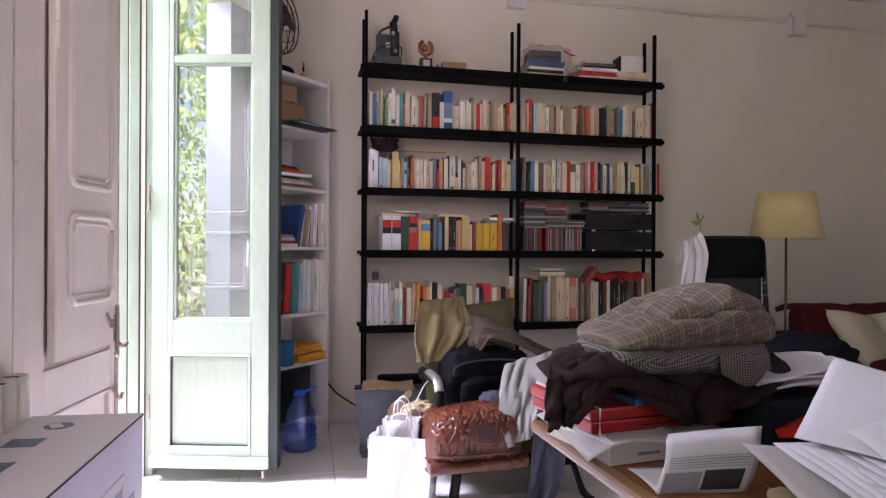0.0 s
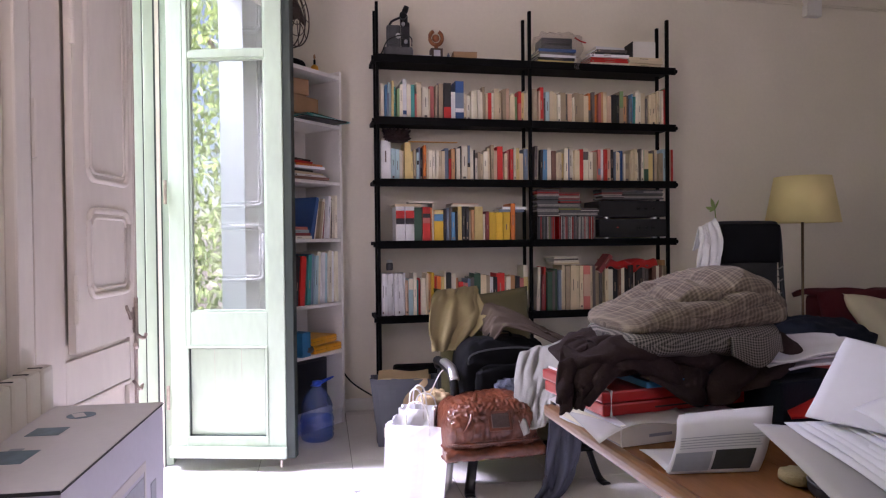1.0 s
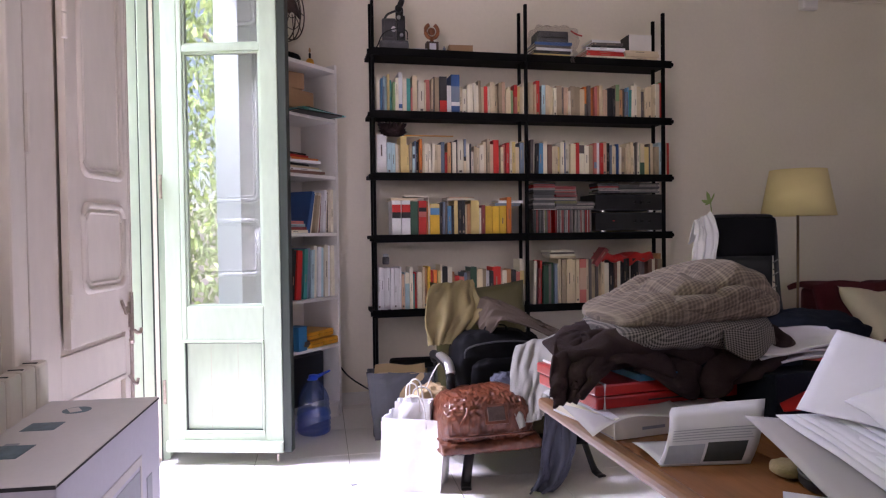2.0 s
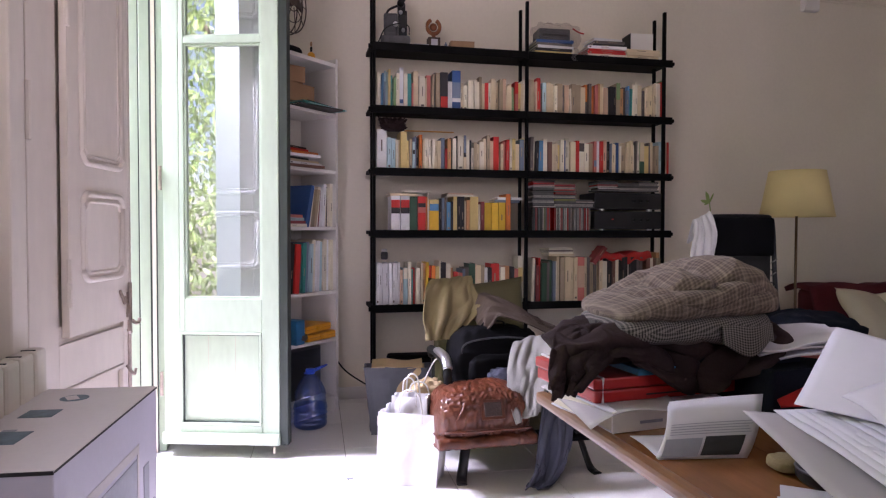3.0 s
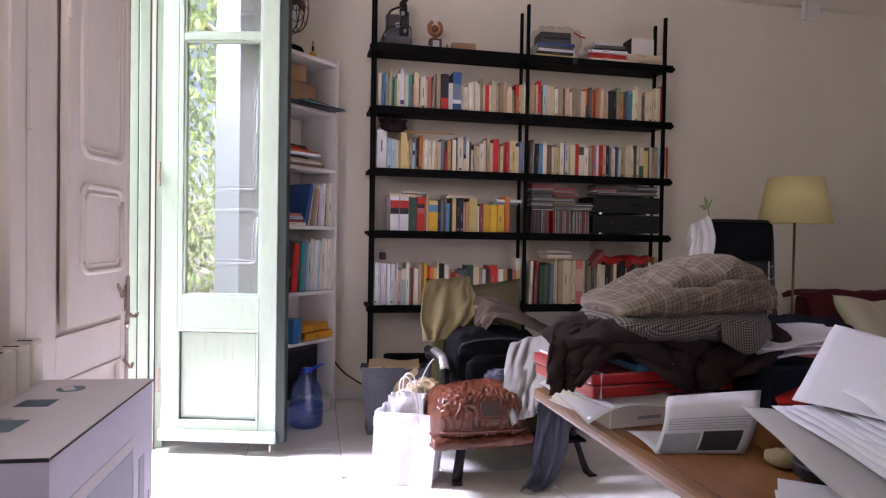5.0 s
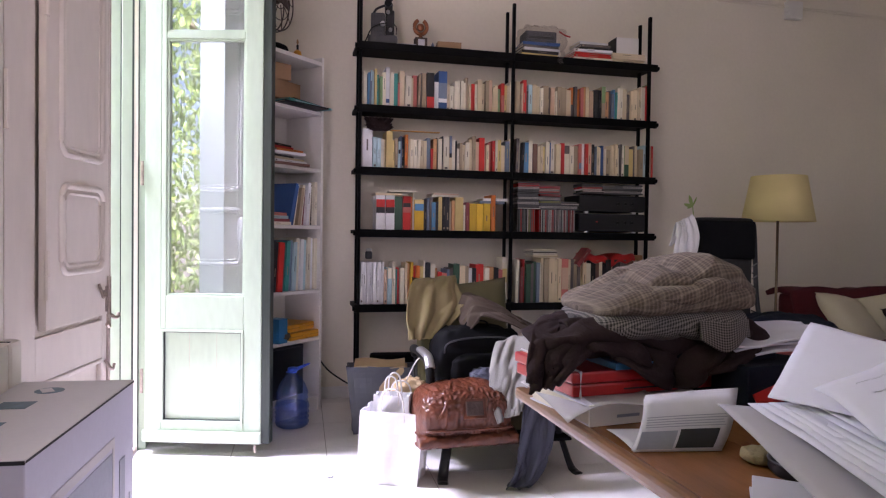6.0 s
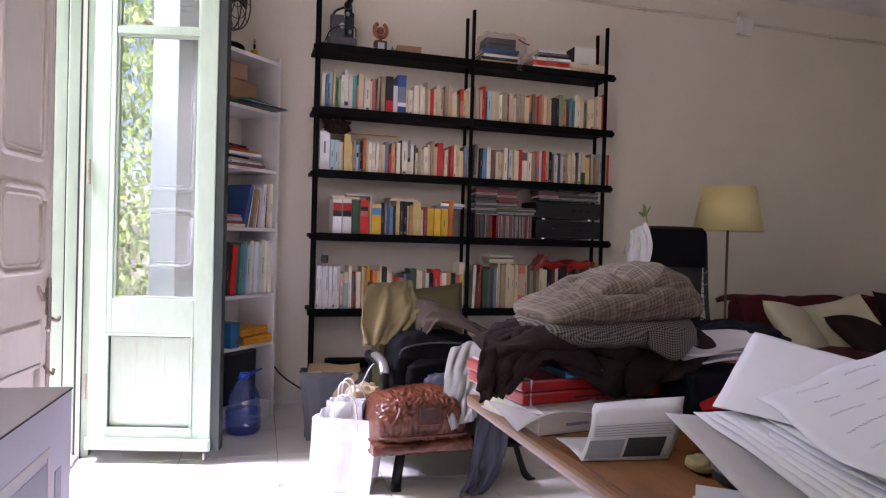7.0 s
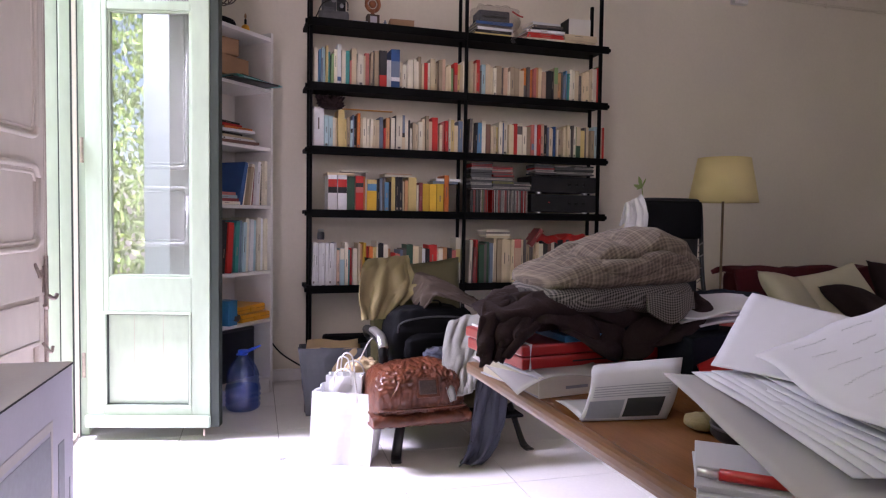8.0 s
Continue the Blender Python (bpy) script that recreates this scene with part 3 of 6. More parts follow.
part("lower_catch", tube(curve_points([(0.548, -0.002, 0.59), (0.548, -0.02, 0.565), (0.56, -0.022, 0.56), (0.57, -0.022, 0.575)], 4), 0.005), METAL, near, smooth=True)

# architrave at the near side and the wall beside it
solo("door_architrave", box(LEFT - 0.003, LEFT + 0.028, 2.085, 2.176, 0, 2.72, 0.006), SHUTTER, "white painted flat architrave with a chipped inner edge", "trim", kind="structure")

# unseen window added round the rear fill lamp, for the near part of the room
rw = thing("fill_window_1", "unseen white wooden window added for the rear fill lamp", "window", kind="structure")
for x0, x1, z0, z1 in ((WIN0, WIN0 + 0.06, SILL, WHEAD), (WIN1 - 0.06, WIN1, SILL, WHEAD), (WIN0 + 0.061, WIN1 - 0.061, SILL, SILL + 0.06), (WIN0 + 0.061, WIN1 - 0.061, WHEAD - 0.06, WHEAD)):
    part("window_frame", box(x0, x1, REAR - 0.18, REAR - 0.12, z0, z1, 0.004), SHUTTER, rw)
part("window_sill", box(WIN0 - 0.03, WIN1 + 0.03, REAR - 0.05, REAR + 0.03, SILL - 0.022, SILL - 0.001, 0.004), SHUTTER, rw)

# unseen window added round the side fill lamp
sw = thing("fill_window_2", "unseen white wooden window added for the side fill lamp", "window", kind="structure")
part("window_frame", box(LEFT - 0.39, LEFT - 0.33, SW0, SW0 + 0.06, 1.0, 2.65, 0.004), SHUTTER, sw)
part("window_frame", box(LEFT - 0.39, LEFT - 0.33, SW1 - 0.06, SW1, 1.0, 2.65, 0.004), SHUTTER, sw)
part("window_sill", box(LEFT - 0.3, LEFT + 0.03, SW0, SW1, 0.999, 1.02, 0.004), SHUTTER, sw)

# ---- outside ----
solo("ground", box(-60, LEFT - 0.41, -60, 60, -0.5, -0.05), GROUND, "pale paved balcony terrace and garden ground", "ground", kind="structure")
# unseen slab added above the ceiling to keep the sun out of the room
solo("facade_roof", box(LEFT - 0.42, RIGHT + 0.4, REAR - 0.4, BACK + 0.5, 3.2, 3.4), FACADE, "unseen flat slab added over the room to block the sun", "roof", kind="structure")


def tree(at, height, spread, seed):
    rnd = random.Random(seed)
    t = thing("tree", "sunlit broadleaf tree outside the balcony door", "tree", at, group="garden trees")
    bm = tube(curve_points([(0, 0, 0), (0.06, 0.03, height * 0.35), (-0.04, 0.1, height * 0.7)], 5), 0.09)
    limbs = []
    for k in range(7):
        a = rnd.uniform(0, 6.28)
        z = height * rnd.uniform(0.25, 0.65)
        e = Vector((math.cos(a) * spread * 0.7, math.sin(a) * spread * 0.7, z + height * 0.25))
        limbs.append(e)
        tube(curve_points([(0, 0, z), e * 0.5 + Vector((0, 0, z * 0.5)), e], 4), 0.03, 6, bm)
    part("trunk", bm, BARK, t, smooth=True)
    verts, faces = [], []
    for k in range(7500):
        c = Vector((rnd.gauss(0, 0.5) * spread, rnd.gauss(0, 0.5) * spread, height * rnd.uniform(0.05, 1.05)))
        q = Euler((rnd.uniform(0, 6), rnd.uniform(0, 6), rnd.uniform(0, 6))).to_matrix()
        s = rnd.uniform(0.035, 0.07)
        i = len(verts)
        for p in ((-1, 0, 0), (0, -0.45, 0.12), (1.1, 0, 0), (0, 0.45, 0.12)):
            verts.append(c + q @ (Vector(p) * s))
        faces.append((i, i + 1, i + 2, i + 3))
    me = bpy.data.meshes.new("crown")
    me.from_pydata(verts, [], faces)
    me.materials.append(LEAF)
    ob = new("crown", me)
    ob.parent = t
    return t


tree((-3.6, 1.2, -0.05), 4.6, 1.2, 3)
tree((-5.4, -0.8, -0.05), 5.2, 1.5, 4)
tree((-3.8, 3.6, -0.05), 4.8, 1.2, 5)
tree((-2.7, -0.6, -0.05), 4.2, 1.1, 6)
tree((-7.5, -3.0, -0.05), 6.5, 2.2, 7)
tree((-6.5, 2.0, -0.05), 6.5, 2.2, 8)


# ---- black shelving ----
SX0, SX1, SY0, SY1 = 0.54, 2.478, 4.30, 4.565
LEVELS = [2.135, 1.772, 1.410, 1.046, 0.606]
rack = thing("shelving_unit", "tall black wooden open shelving unit full of books", "shelves")
for i, x in enumerate((0.562, 1.500, 2.428)):
    part("front_post", box(x - 0.0085, x + 0.0085, 4.312, 4.336, 0, 2.445, 0.002), BLACK, rack)
    part("back_post", box(x - 0.0085, x + 0.0085, 4.436, 4.458, 0, 2.430, 0.002), BLACK, rack)
    for z in (0.10,):
        part("cross_rung", box(x - 0.008, x + 0.008, 4.336, 4.436, z, z + 0.022, 0.002), BLACK, rack)
for z in LEVELS:
    for a, b in ((SX0, 1.4985), (1.5015, SX1)):
        s = part("shelf_board", box(a, b, SY0 + 0.012, SY1, z - 0.022, z, 0.002), BLACK, rack)
        part("shelf_lip", box(a, b, SY0, SY0 + 0.013, z - 0.042, z + 0.004, 0.003), BLACK, s)
        part("shelf_peg", tube([(a + 0.01 if a < 1 else b - 0.01, SY0 + 0.006, z - 0.02), (a - 0.012 if a < 1 else b + 0.008, SY0 + 0.006, z - 0.02)], 0.013), BLACK, s)

# ---- books ----
COLOURS = dict(w=(0.80, 0.74, 0.59), W=(0.80, 0.80, 0.80), c=(0.70, 0.58, 0.38), t=(0.40, 0.31, 0.20), p=(0.62, 0.42, 0.29), r=(0.55, 0.16, 0.13),
               R=(0.58, 0.03, 0.02), O=(0.72, 0.20, 0.03), o=(0.65, 0.33, 0.14), y=(0.72, 0.56, 0.22), Y=(0.78, 0.48, 0.03), g=(0.20, 0.33, 0.14),
               G=(0.03, 0.09, 0.05), T=(0.04, 0.30, 0.27), L=(0.42, 0.60, 0.64), b=(0.10, 0.28, 0.50), B=(0.03, 0.09, 0.25), s=(0.17, 0.22, 0.30),
               d=(0.13, 0.11, 0.10), k=(0.018, 0.018, 0.02), m=(0.26, 0.05, 0.05), n=(0.20, 0.10, 0.07))
WORDS = dict(w="white", W="white", c="cream", t="taupe", p="peach", r="faded red", R="bright red", O="orange red", o="orange", y="pale yellow", Y="yellow",
             g="green", G="dark green", T="teal", L="pale blue", b="blue", B="navy", s="slate blue", d="dark grey", k="black", m="maroon", n="brown")
COVER = {k: mat("book_cover_" + WORDS[k].replace(" ", "_") + ("_gloss" if k == "W" else ""), v, 0.5, 0.10, 14, 0.08, 90, per_object=0.14) for k, v in COLOURS.items()}
rnd = random.Random(11)


def book(x, y, z, thick, high, deep, colour, lean=0.0, flat=False, turn=0.0, where="on the black shelves", band="", group="shelf books"):
    """A closed book, spine towards the room: folded cover, page block and printed marks on the spine."""
    c = 0.0022
    bm = box(0, c, 0, deep, 0, high, 0.0)
    box(thick - c, thick, 0, deep, 0, high, bm=bm)
    box(c, thick - c, 0, c, 0, high, bm=bm)
    ob = part("book", bm, COVER[colour])
    if flat:
        m = Matrix.Translation((x, y, z + thick)) @ pose(0, 0, 0, 0, 0, turn) @ pose(0, 0, 0, 0, 90, 0)
    else:
        m = Matrix.Translation((x, y, z)) @ pose(0, 0, 0, 0, lean, turn)
    ob.matrix_world = m
    size = "thick" if thick > 0.035 else "thin" if thick < 0.016 else "tall" if high > 0.235 else "paperback"
    tagged(ob, f"{size} {WORDS[colour]} book {'lying flat' if flat else 'standing upright'} {where}", "book", group)
    part("page_block", box(c, thick - c, c, deep - 0.003, 0.003, high - 0.003), PAGES, ob)
    if band:
        z0 = high
        for col, share in band:
            h = high * share
            if col != ".":
                part("spine_band", box(0.0006, thick - 0.0006, -0.0012, 0.0, z0 - h, z0), COVER[col], ob)
            z0 -= h
    elif thick > 0.012 and rnd.random() < 0.5:
        ink = COVER["d"] if colour in "wWctpoyYLOr" else COVER["t"]
        a = high * rnd.uniform(0.30, 0.5)
        part("spine_title", box(thick * 0.42, thick * 0.56, -0.0006, c, a, a + high * rnd.uniform(0.15, 0.32)), ink, ob)
        if rnd.random() < 0.3:
            part("spine_mark", box(thick * 0.25, thick * 0.75, -0.0006, c, high * 0.05, high * 0.05 + 0.012), ink, ob)
    return ob


def row(x, z, codes, front=0.03, where="on the black shelves", bands=None):
    """Stand books side by side: each code is the colour, the thickness and the height."""
    bands = bands or {}
    for i, code in enumerate(codes.split()):
        w, h = int(code[1], 36) * 0.002, 0.12 + 0.008 * (ord(code[2]) - 97) + rnd.uniform(-0.003, 0.003)
        tilt = rnd.choice((0, 0, 0, 0.5, 1.2, -0.8, 1.8)) if w < 0.02 else 0
        set_back = rnd.choice((0.0, 0.004, 0.008, 0.014, 0.028))
        book(x + 0.0006, SY0 + front + set_back, z + 0.001 + abs(math.sin(radians(tilt))) * w * (tilt > 0), max(w - 0.0016, 0.0052), h, rnd.uniform(0.12, 0.165), code[0], lean=tilt, band=bands.get(i, ""), where=where)
        x += w


row(0.586, LEVELS[1], "wal b7k s5l L9l y7n T7j g9h wak Wco wck Tck r6d cfm w3j whi c5h rek t7k d7m tdm knm Weg Bro cag wce wah w9i w9i w9h t9l c7g Rbg w7g cfj cch tbj pbk c9f c9g g9e Rbi y9h c9h wfk",
    bands={2: (("L", 0.3),), 8: ((".", 0.8), ("B", 0.1)), 20: (("k", 0.66), ("R", 0.34)), 22: (("B", 0.3), ("s", 0.4), ("W", 0.1)), 40: (("R", 0.4), ("r", 0.6))})
row(1.527, LEVELS[1], "cgl p6j Rdm d6e Ldj cfj c9i wah tkj d9i pfi w4f tfj tgi chh Oaj dak Obi raj o9k cck peh k8i kai k8i tel oeh daj sag b6k T8i wal wan cel dah caj cek c8m w8n wcn R9o g5q",
    bands={15: (("O", 0.55), ("d", 0.45)), 25: (("g", 0.5), ("t", 0.5))})
row(0.582, LEVELS[2], "Wuo Lci Lch w8g c7h yjm y7g t9h L7f s5j kaj O9l c7h wbi w9h w9h cbh cah scj R7b obi k5j wcj k5l wil c9l waj k5i w7c t9g c9f weh c9j tam pbi Ril w5l c9g r9i Rbj w7k ybk cdg sej c9l",
    bands={8: ((".", 0.3), ("k", 0.15)), 25: (("s", 0.5), ("k", 0.12))})
row(1.527, LEVELS[2], "d9m w9l k9j bhj wel nfi c8h c9h ych wdl B4k wfm chj Rck wjl wei tfi rak Wck Rbk pel kak s5j cai wai Bak w6h tih cak cal w8i d6l wal ggk ygi d8k ccl tei Lel k6l pcl R8l",
    bands={14: ((".", 0.1), ("d", 0.25)), 17: ((".", 0.6), ("s", 0.2)), 33: (("c", 0.6), ("G", 0.4)), 40: (("p", 0.85), ("c", 0.15))})

# fourth level, left: dictionaries and thick volumes
x = 0.665
for w, h, ch, band in ((0.056, 0.205, "W", ((".", 0.12), ("R", 0.22), ("k", 0.17))), (0.056, 0.205, "W", ((".", 0.12), ("R", 0.22), ("k", 0.17))),
                       (0.048, 0.20, "G", ()), (0.050, 0.203, "r", (("R", 0.2), ("k", 0.12), (".", 0.16), ("R", 0.52))), (0.010, 0.20, "O", ()), (0.010, 0.225, "w", ()),
                       (0.060, 0.185, "Y", (("y", 0.14), ("b", 0.22))), (0.018, 0.19, "k", ()), (0.016, 0.195, "s", ()), (0.014, 0.20, "d", ()), (0.026, 0.172, "b", ()),
                       (0.014, 0.175, "k", ()), (0.026, 0.205, "y", ()), (0.020, 0.205, "k", ()), (0.024, 0.205, "k", ()), (0.012, 0.18, "c", ()), (0.022, 0.185, "o", ()),
                       (0.054, 0.205, "y", ()), (0.014, 0.16, "w", ()), (0.024, 0.176, "m", ()), (0.044, 0.17, "Y", ()), (0.044, 0.17, "Y", ()), (0.046, 0.172, "Y", ()), (0.032, 0.224, "O", ())):
    book(x, SY0 + 0.03 + rnd.uniform(0, 0.012), LEVELS[3] + 0.001, w - 0.0035, h, 0.15, ch, band=band)
    x += w
for x, w, z, deep, ch, turn in ((0.66, 0.014, 0.2065, 0.16, "c", 2), (0.74, 0.010, 0.2265, 0.15, "w", -4), (1.00, 0.012, 0.2065, 0.15, "w", 1), (1.01, 0.008, 0.2185, 0.14, "p", 5),
                                (1.30, 0.016, 0.173, 0.13, "s", 0), (1.32, 0.016, 0.189, 0.13, "W", 2)):
    book(x, SY0 + 0.035, LEVELS[3] + z, w, 0.16, deep, ch, flat=True, turn=turn, where="across the row of books")

# lowest level
row(0.575, LEVELS[4], "W9q Waq Waq W9q Waq W9q W8q W7q p9l Lem waq T5l R9m wem c7q oap Y9q R9n Ocn yan w5r kgq wep oam Rej rei s9l dam Gkp cio tcn Wbm kcm Rrp wfm oin kcm rdl wgu",
    bands={9: (("w", 0.3), ("L", 0.7)), 16: (("Y", 0.6), ("k", 0.1)), 18: (("O", 0.5), ("Y", 0.5)), 38: ((".", 0.25), ("y", 0.3))})
row(1.540, LEVELS[4], "w9t d8r m9n R7t Ghp d9q Gar sbq w7q cau tft cju cbt cct rnt cat d9t tct dat c9q ccr wgq kit nas wcs k9t kat kat wcs kct kat dat dat ned nes wat ncs tas tas",
    bands={14: ((".", 0.2), ("p", 0.5))})
book(2.40, SY0 + 0.05, LEVELS[4] + 0.001, 0.022, 0.30, 0.18, "o")
for i, ch in enumerate("cwdw"):
    book(1.66, SY0 + 0.05, LEVELS[4] + 0.285 + i * 0.012, 0.011, 0.17, 0.13, ch, flat=True, turn=3 * i, where="across the row of books")

# ---- sound system, discs ----
CASE = {k: mat("disc_case_" + n, v, 0.25, 0.2, 12, 0.03, 80) for k, n, v in (("k", "black", (0.02, 0.02, 0.022)), ("g", "grey", (0.10, 0.10, 0.10)), ("r", "red", (0.40, 0.02, 0.02)), ("w", "white", (0.50, 0.46, 0.42)), ("m", "plum", (0.05, 0.02, 0.022)), ("o", "olive", (0.25, 0.25, 0.05)))}


def disc(m, ch, group):
    ob = part("disc_case", box(0, 0.142, 0, 0.125, 0, 0.0104, 0.0008), CASE[ch])
    ob.matrix_world = m
    part("tray_card", box(-0.0004, 0.1424, -0.0006, 0.001, 0.003, 0.0074), CASE["w" if ch == "m" else "g"], ob)
    return tagged(ob, "plastic disc case with a printed spine on the shelf", "disc case", group)


def disc_pile(x, z, codes):
    for i, ch in enumerate(codes):
        disc(Matrix.Translation((x + rnd.uniform(-0.006, 0.006), SY0 + 0.03 + rnd.uniform(0, 0.008), z + i * 0.0106)) @ pose(0, 0, 0, 0, 0, rnd.uniform(-3, 3)), ch, "piled disc cases")


def disc_row(x, z, codes, gap=0.0108):
    for i, ch in enumerate(codes):
        disc(Matrix.Translation((x + i * gap + 0.0104, SY0 + 0.035 + rnd.uniform(0, 0.006), z)) @ pose(0, 0, 0, 0, -90, 0), ch, "standing disc cases")


Z3 = LEVELS[3] + 0.001
disc_row(1.545, Z3, "kkrkgkmogrr")
disc_row(1.690, Z3, "rmgwrgwmrgm")
disc_row(1.825, Z3, "wgwrwgrmrw")
disc_pile(1.548, Z3 + 0.1435, "mggwgkwggkkgwr" + "rk")
disc_pile(1.690, Z3 + 0.1435, "gwggogwkrgrwrr")
disc_pile(1.808, Z3 + 0.1435, "gwgmg")
disc_pile(1.98, LEVELS[3] + 0.252, "gmwrgk")
disc_pile(2.12, LEVELS[3] + 0.252, "gwkgg")
disc_pile(2.26, LEVELS[3] + 0.252, "gwkgwk")


def stereo(z, h, lamp):
    s = thing("stereo_unit", "black hi-fi component with silver feet on the shelf", "hi-fi", (1.955, SY0 + 0.01, z), group="stacked hi-fi units")
    part("casing", box(0, 0.45, 0.01, 0.25, 0.012, h, 0.004), BLACKPL, s)
    part("front_panel", box(-0.006, 0.456, 0.0, 0.012, 0.014, h - 0.002, 0.003), STEELBLK, s)
    for x in (0.05, 0.38):
        part("foot", lathe([(0.016, 0), (0.018, 0.004), (0.018, 0.012)], 16), ALU, s).location = (x, 0.02, 0)
    for k in range(3):
        part("knob", lathe([(0.009, 0), (0.008, 0.012), (0.002, 0.013)], 14), BLACKPL, s).matrix_basis = pose(0.26 + k * 0.05, 0.0, h * 0.55, 90, 0, 0)
    if lamp:
        part("indicator_lamp", box(0.11, 0.122, -0.002, 0.001, h * 0.56, h * 0.56 + 0.006), COVER["R"], s)


stereo(Z3, 0.125, True)
stereo(Z3 + 0.126, 0.115, False)

# ---- table ----
TX0, TX1, TY0, TY1, TZ = 0.582, 1.75, -0.35, 1.70, 0.71
table = thing("table", "long varnished wooden table with a rounded worn edge", "table")
for i in range(6):
    a, b = TX0 + 0.024 + i * (TX1 - TX0 - 0.048) / 6, TX0 + 0.024 + (i + 1) * (TX1 - TX0 - 0.048) / 6
    part("top_board", box(a + 0.0004, b - 0.0004, TY0 + 0.03, TY1 - 0.03, TZ - 0.028, TZ, 0.001), WOOD, table)
part("edge_strip", box(TX0, TX0 + 0.024, TY0, TY1, TZ - 0.020, TZ + 0.004, 0.008), WOODEDGE, table)
part("edge_strip", box(TX1 - 0.024, TX1, TY0, TY1, TZ - 0.020, TZ + 0.004, 0.008), WOODEDGE, table)
part("end_strip", box(TX0 + 0.025, TX1 - 0.025, TY1 - 0.029, TY1, TZ - 0.034, TZ + 0.003, 0.008), WOODEDGE, table)
part("end_strip", box(TX0 + 0.025, TX1 - 0.025, TY0, TY0 + 0.029, TZ - 0.034, TZ + 0.003, 0.008), WOODEDGE, table)
for x in (TX1 - 0.12, TX1 - 0.75):
    for y in (TY0 + 0.1, TY1 - 0.2):
        part("leg", box(x, x + 0.06, y, y + 0.06, 0, TZ - 0.034, 0.006), WOODEDGE, table)


# ---- white bookcase across the corner ----
WB = (0.001, 3.986, 0.0)
case = thing("bookcase", "narrow white laminate bookcase standing across the room corner", "bookcase", WB, 45)
CW, CD, CH = 0.50, 0.28, 2.03
part("side_panel", box(0, 0.018, 0, CD, 0, CH, 0.001), LAMINATE, case)
part("side_panel", box(CW - 0.018, CW, 0, CD, 0, CH, 0.001), LAMINATE, case)
part("back_panel", box(0.018, CW - 0.018, CD - 0.006, CD, 0.06, CH), LAMINATE, case)
part("top_panel", box(0.0185, CW - 0.0185, 0.002, CD - 0.007, CH - 0.05, CH - 0.028, 0.001), LAMINATE, case)
part("plinth", box(0.0185, CW - 0.0185, 0.012, 0.03, 0, 0.066), LAMINATE, case)
CZ = [1.715, 1.39, 1.065, 0.70, 0.425, 0.086]
for z in CZ:
    part("shelf_board", box(0.0185, CW - 0.0185, 0.003, CD - 0.007, z - 0.018, z, 0.001), LAMINATE, case)
CM = pose(*WB, 0, 0, 45)


def in_case(ob, x, y, z, turn=0.0, lean=0.0):
    ob.matrix_world = CM @ Matrix.Translation((x, y, z)) @ pose(0, 0, 0, 0, lean, turn)
    return ob


def plain_box(name, sx, sy, sz, m, label, category, lid=None):
    ob = part(name, box(0, sx, 0, sy, 0, sz, 0.003), m)
    part("lid_flap", box(-0.001, sx + 0.001, -0.001, sy * 0.5, sz, sz + 0.0025), lid or m, ob)
    part("seam", box(-0.0015, sx + 0.0015, sy * 0.5 - 0.001, sy * 0.5 + 0.001, sz * 0.2, sz + 0.003), INK, ob)
    return tagged(ob, label, category)


def case_book(x, y, z, thick, high, deep, ch, lean=0.0, flat=False, turn=0.0):
    ob = book(0, 0, 0, thick, high, deep, ch, flat=flat, where="in the white bookcase", group="bookcase books")
    if flat:
        ob.matrix_world = CM @ Matrix.Translation((x, y, z + thick)) @ pose(0, 0, 0, 0, 0, turn) @ pose(0, 0, 0, 0, 90, 0)
    else:
        in_case(ob, x, y, z, turn, lean)
    return ob


# upper compartment: cartons above loose magazines
in_case(plain_box("carton", 0.25, 0.16, 0.10, KRAFT, "small open brown cardboard carton on the bookcase shelf", "carton"), 0.14, 0.06, CZ[0] + 0.043, 4)
in_case(plain_box("carton", 0.20, 0.13, 0.085, KRAFT, "brown cardboard carton with a loose flap, stacked", "carton"), 0.09, 0.09, CZ[0] + 0.147, -12)
for i, ch in enumerate("kTLTk"):
    case_book(0.13 + 0.03 * (i % 3) + 0.02 * i, -0.06 + 0.01 * i, CZ[0] + 0.001 + i * 0.0083, 0.008, 0.30, 0.21, ch, flat=True, turn=-8 + 4 * i)
for i, ch in enumerate("nWckWORk"):
    case_book(0.10 + 0.02 * (i % 3), 0.0 + 0.008 * (i % 4), CZ[1] + 0.001 + i * 0.0145, 0.014, 0.26 - 0.012 * i, 0.19, ch, flat=True, turn=-6 + 5 * (i % 4))
for i, ch in enumerate("wmLr"):
    case_book(0.03, 0.0, CZ[2] + 0.001 + i * 0.0165, 0.016, 0.20, 0.17, ch, flat=True, turn=-4 + 3 * i)
for i, (ch, h) in enumerate((("B", 0.235), ("B", 0.225), ("w", 0.23), ("t", 0.21), ("w", 0.225), ("m", 0.205), ("W", 0.24), ("w", 0.22), ("k", 0.23), ("w", 0.245))):
    case_book(0.24 + i * 0.0225, 0.01 + 0.012 * (i % 3), CZ[2] + 0.004, 0.020, h, 0.17, ch, lean=max(0, 13 - 1.4 * i))
for i, (ch, h) in enumerate((("k", 0.28), ("k", 0.27), ("R", 0.27), ("d", 0.25), ("T", 0.275), ("s", 0.28), ("L", 0.27), ("w", 0.29), ("W", 0.285), ("L", 0.28), ("w", 0.295), ("W", 0.29), ("w", 0.29))):
    case_book(0.10 + i * 0.0285, 0.012 + 0.01 * (i % 2), CZ[3] + 0.003, 0.025 if i != 2 else 0.035, h, 0.20, ch, lean=max(0, 5 - 0.4 * i))
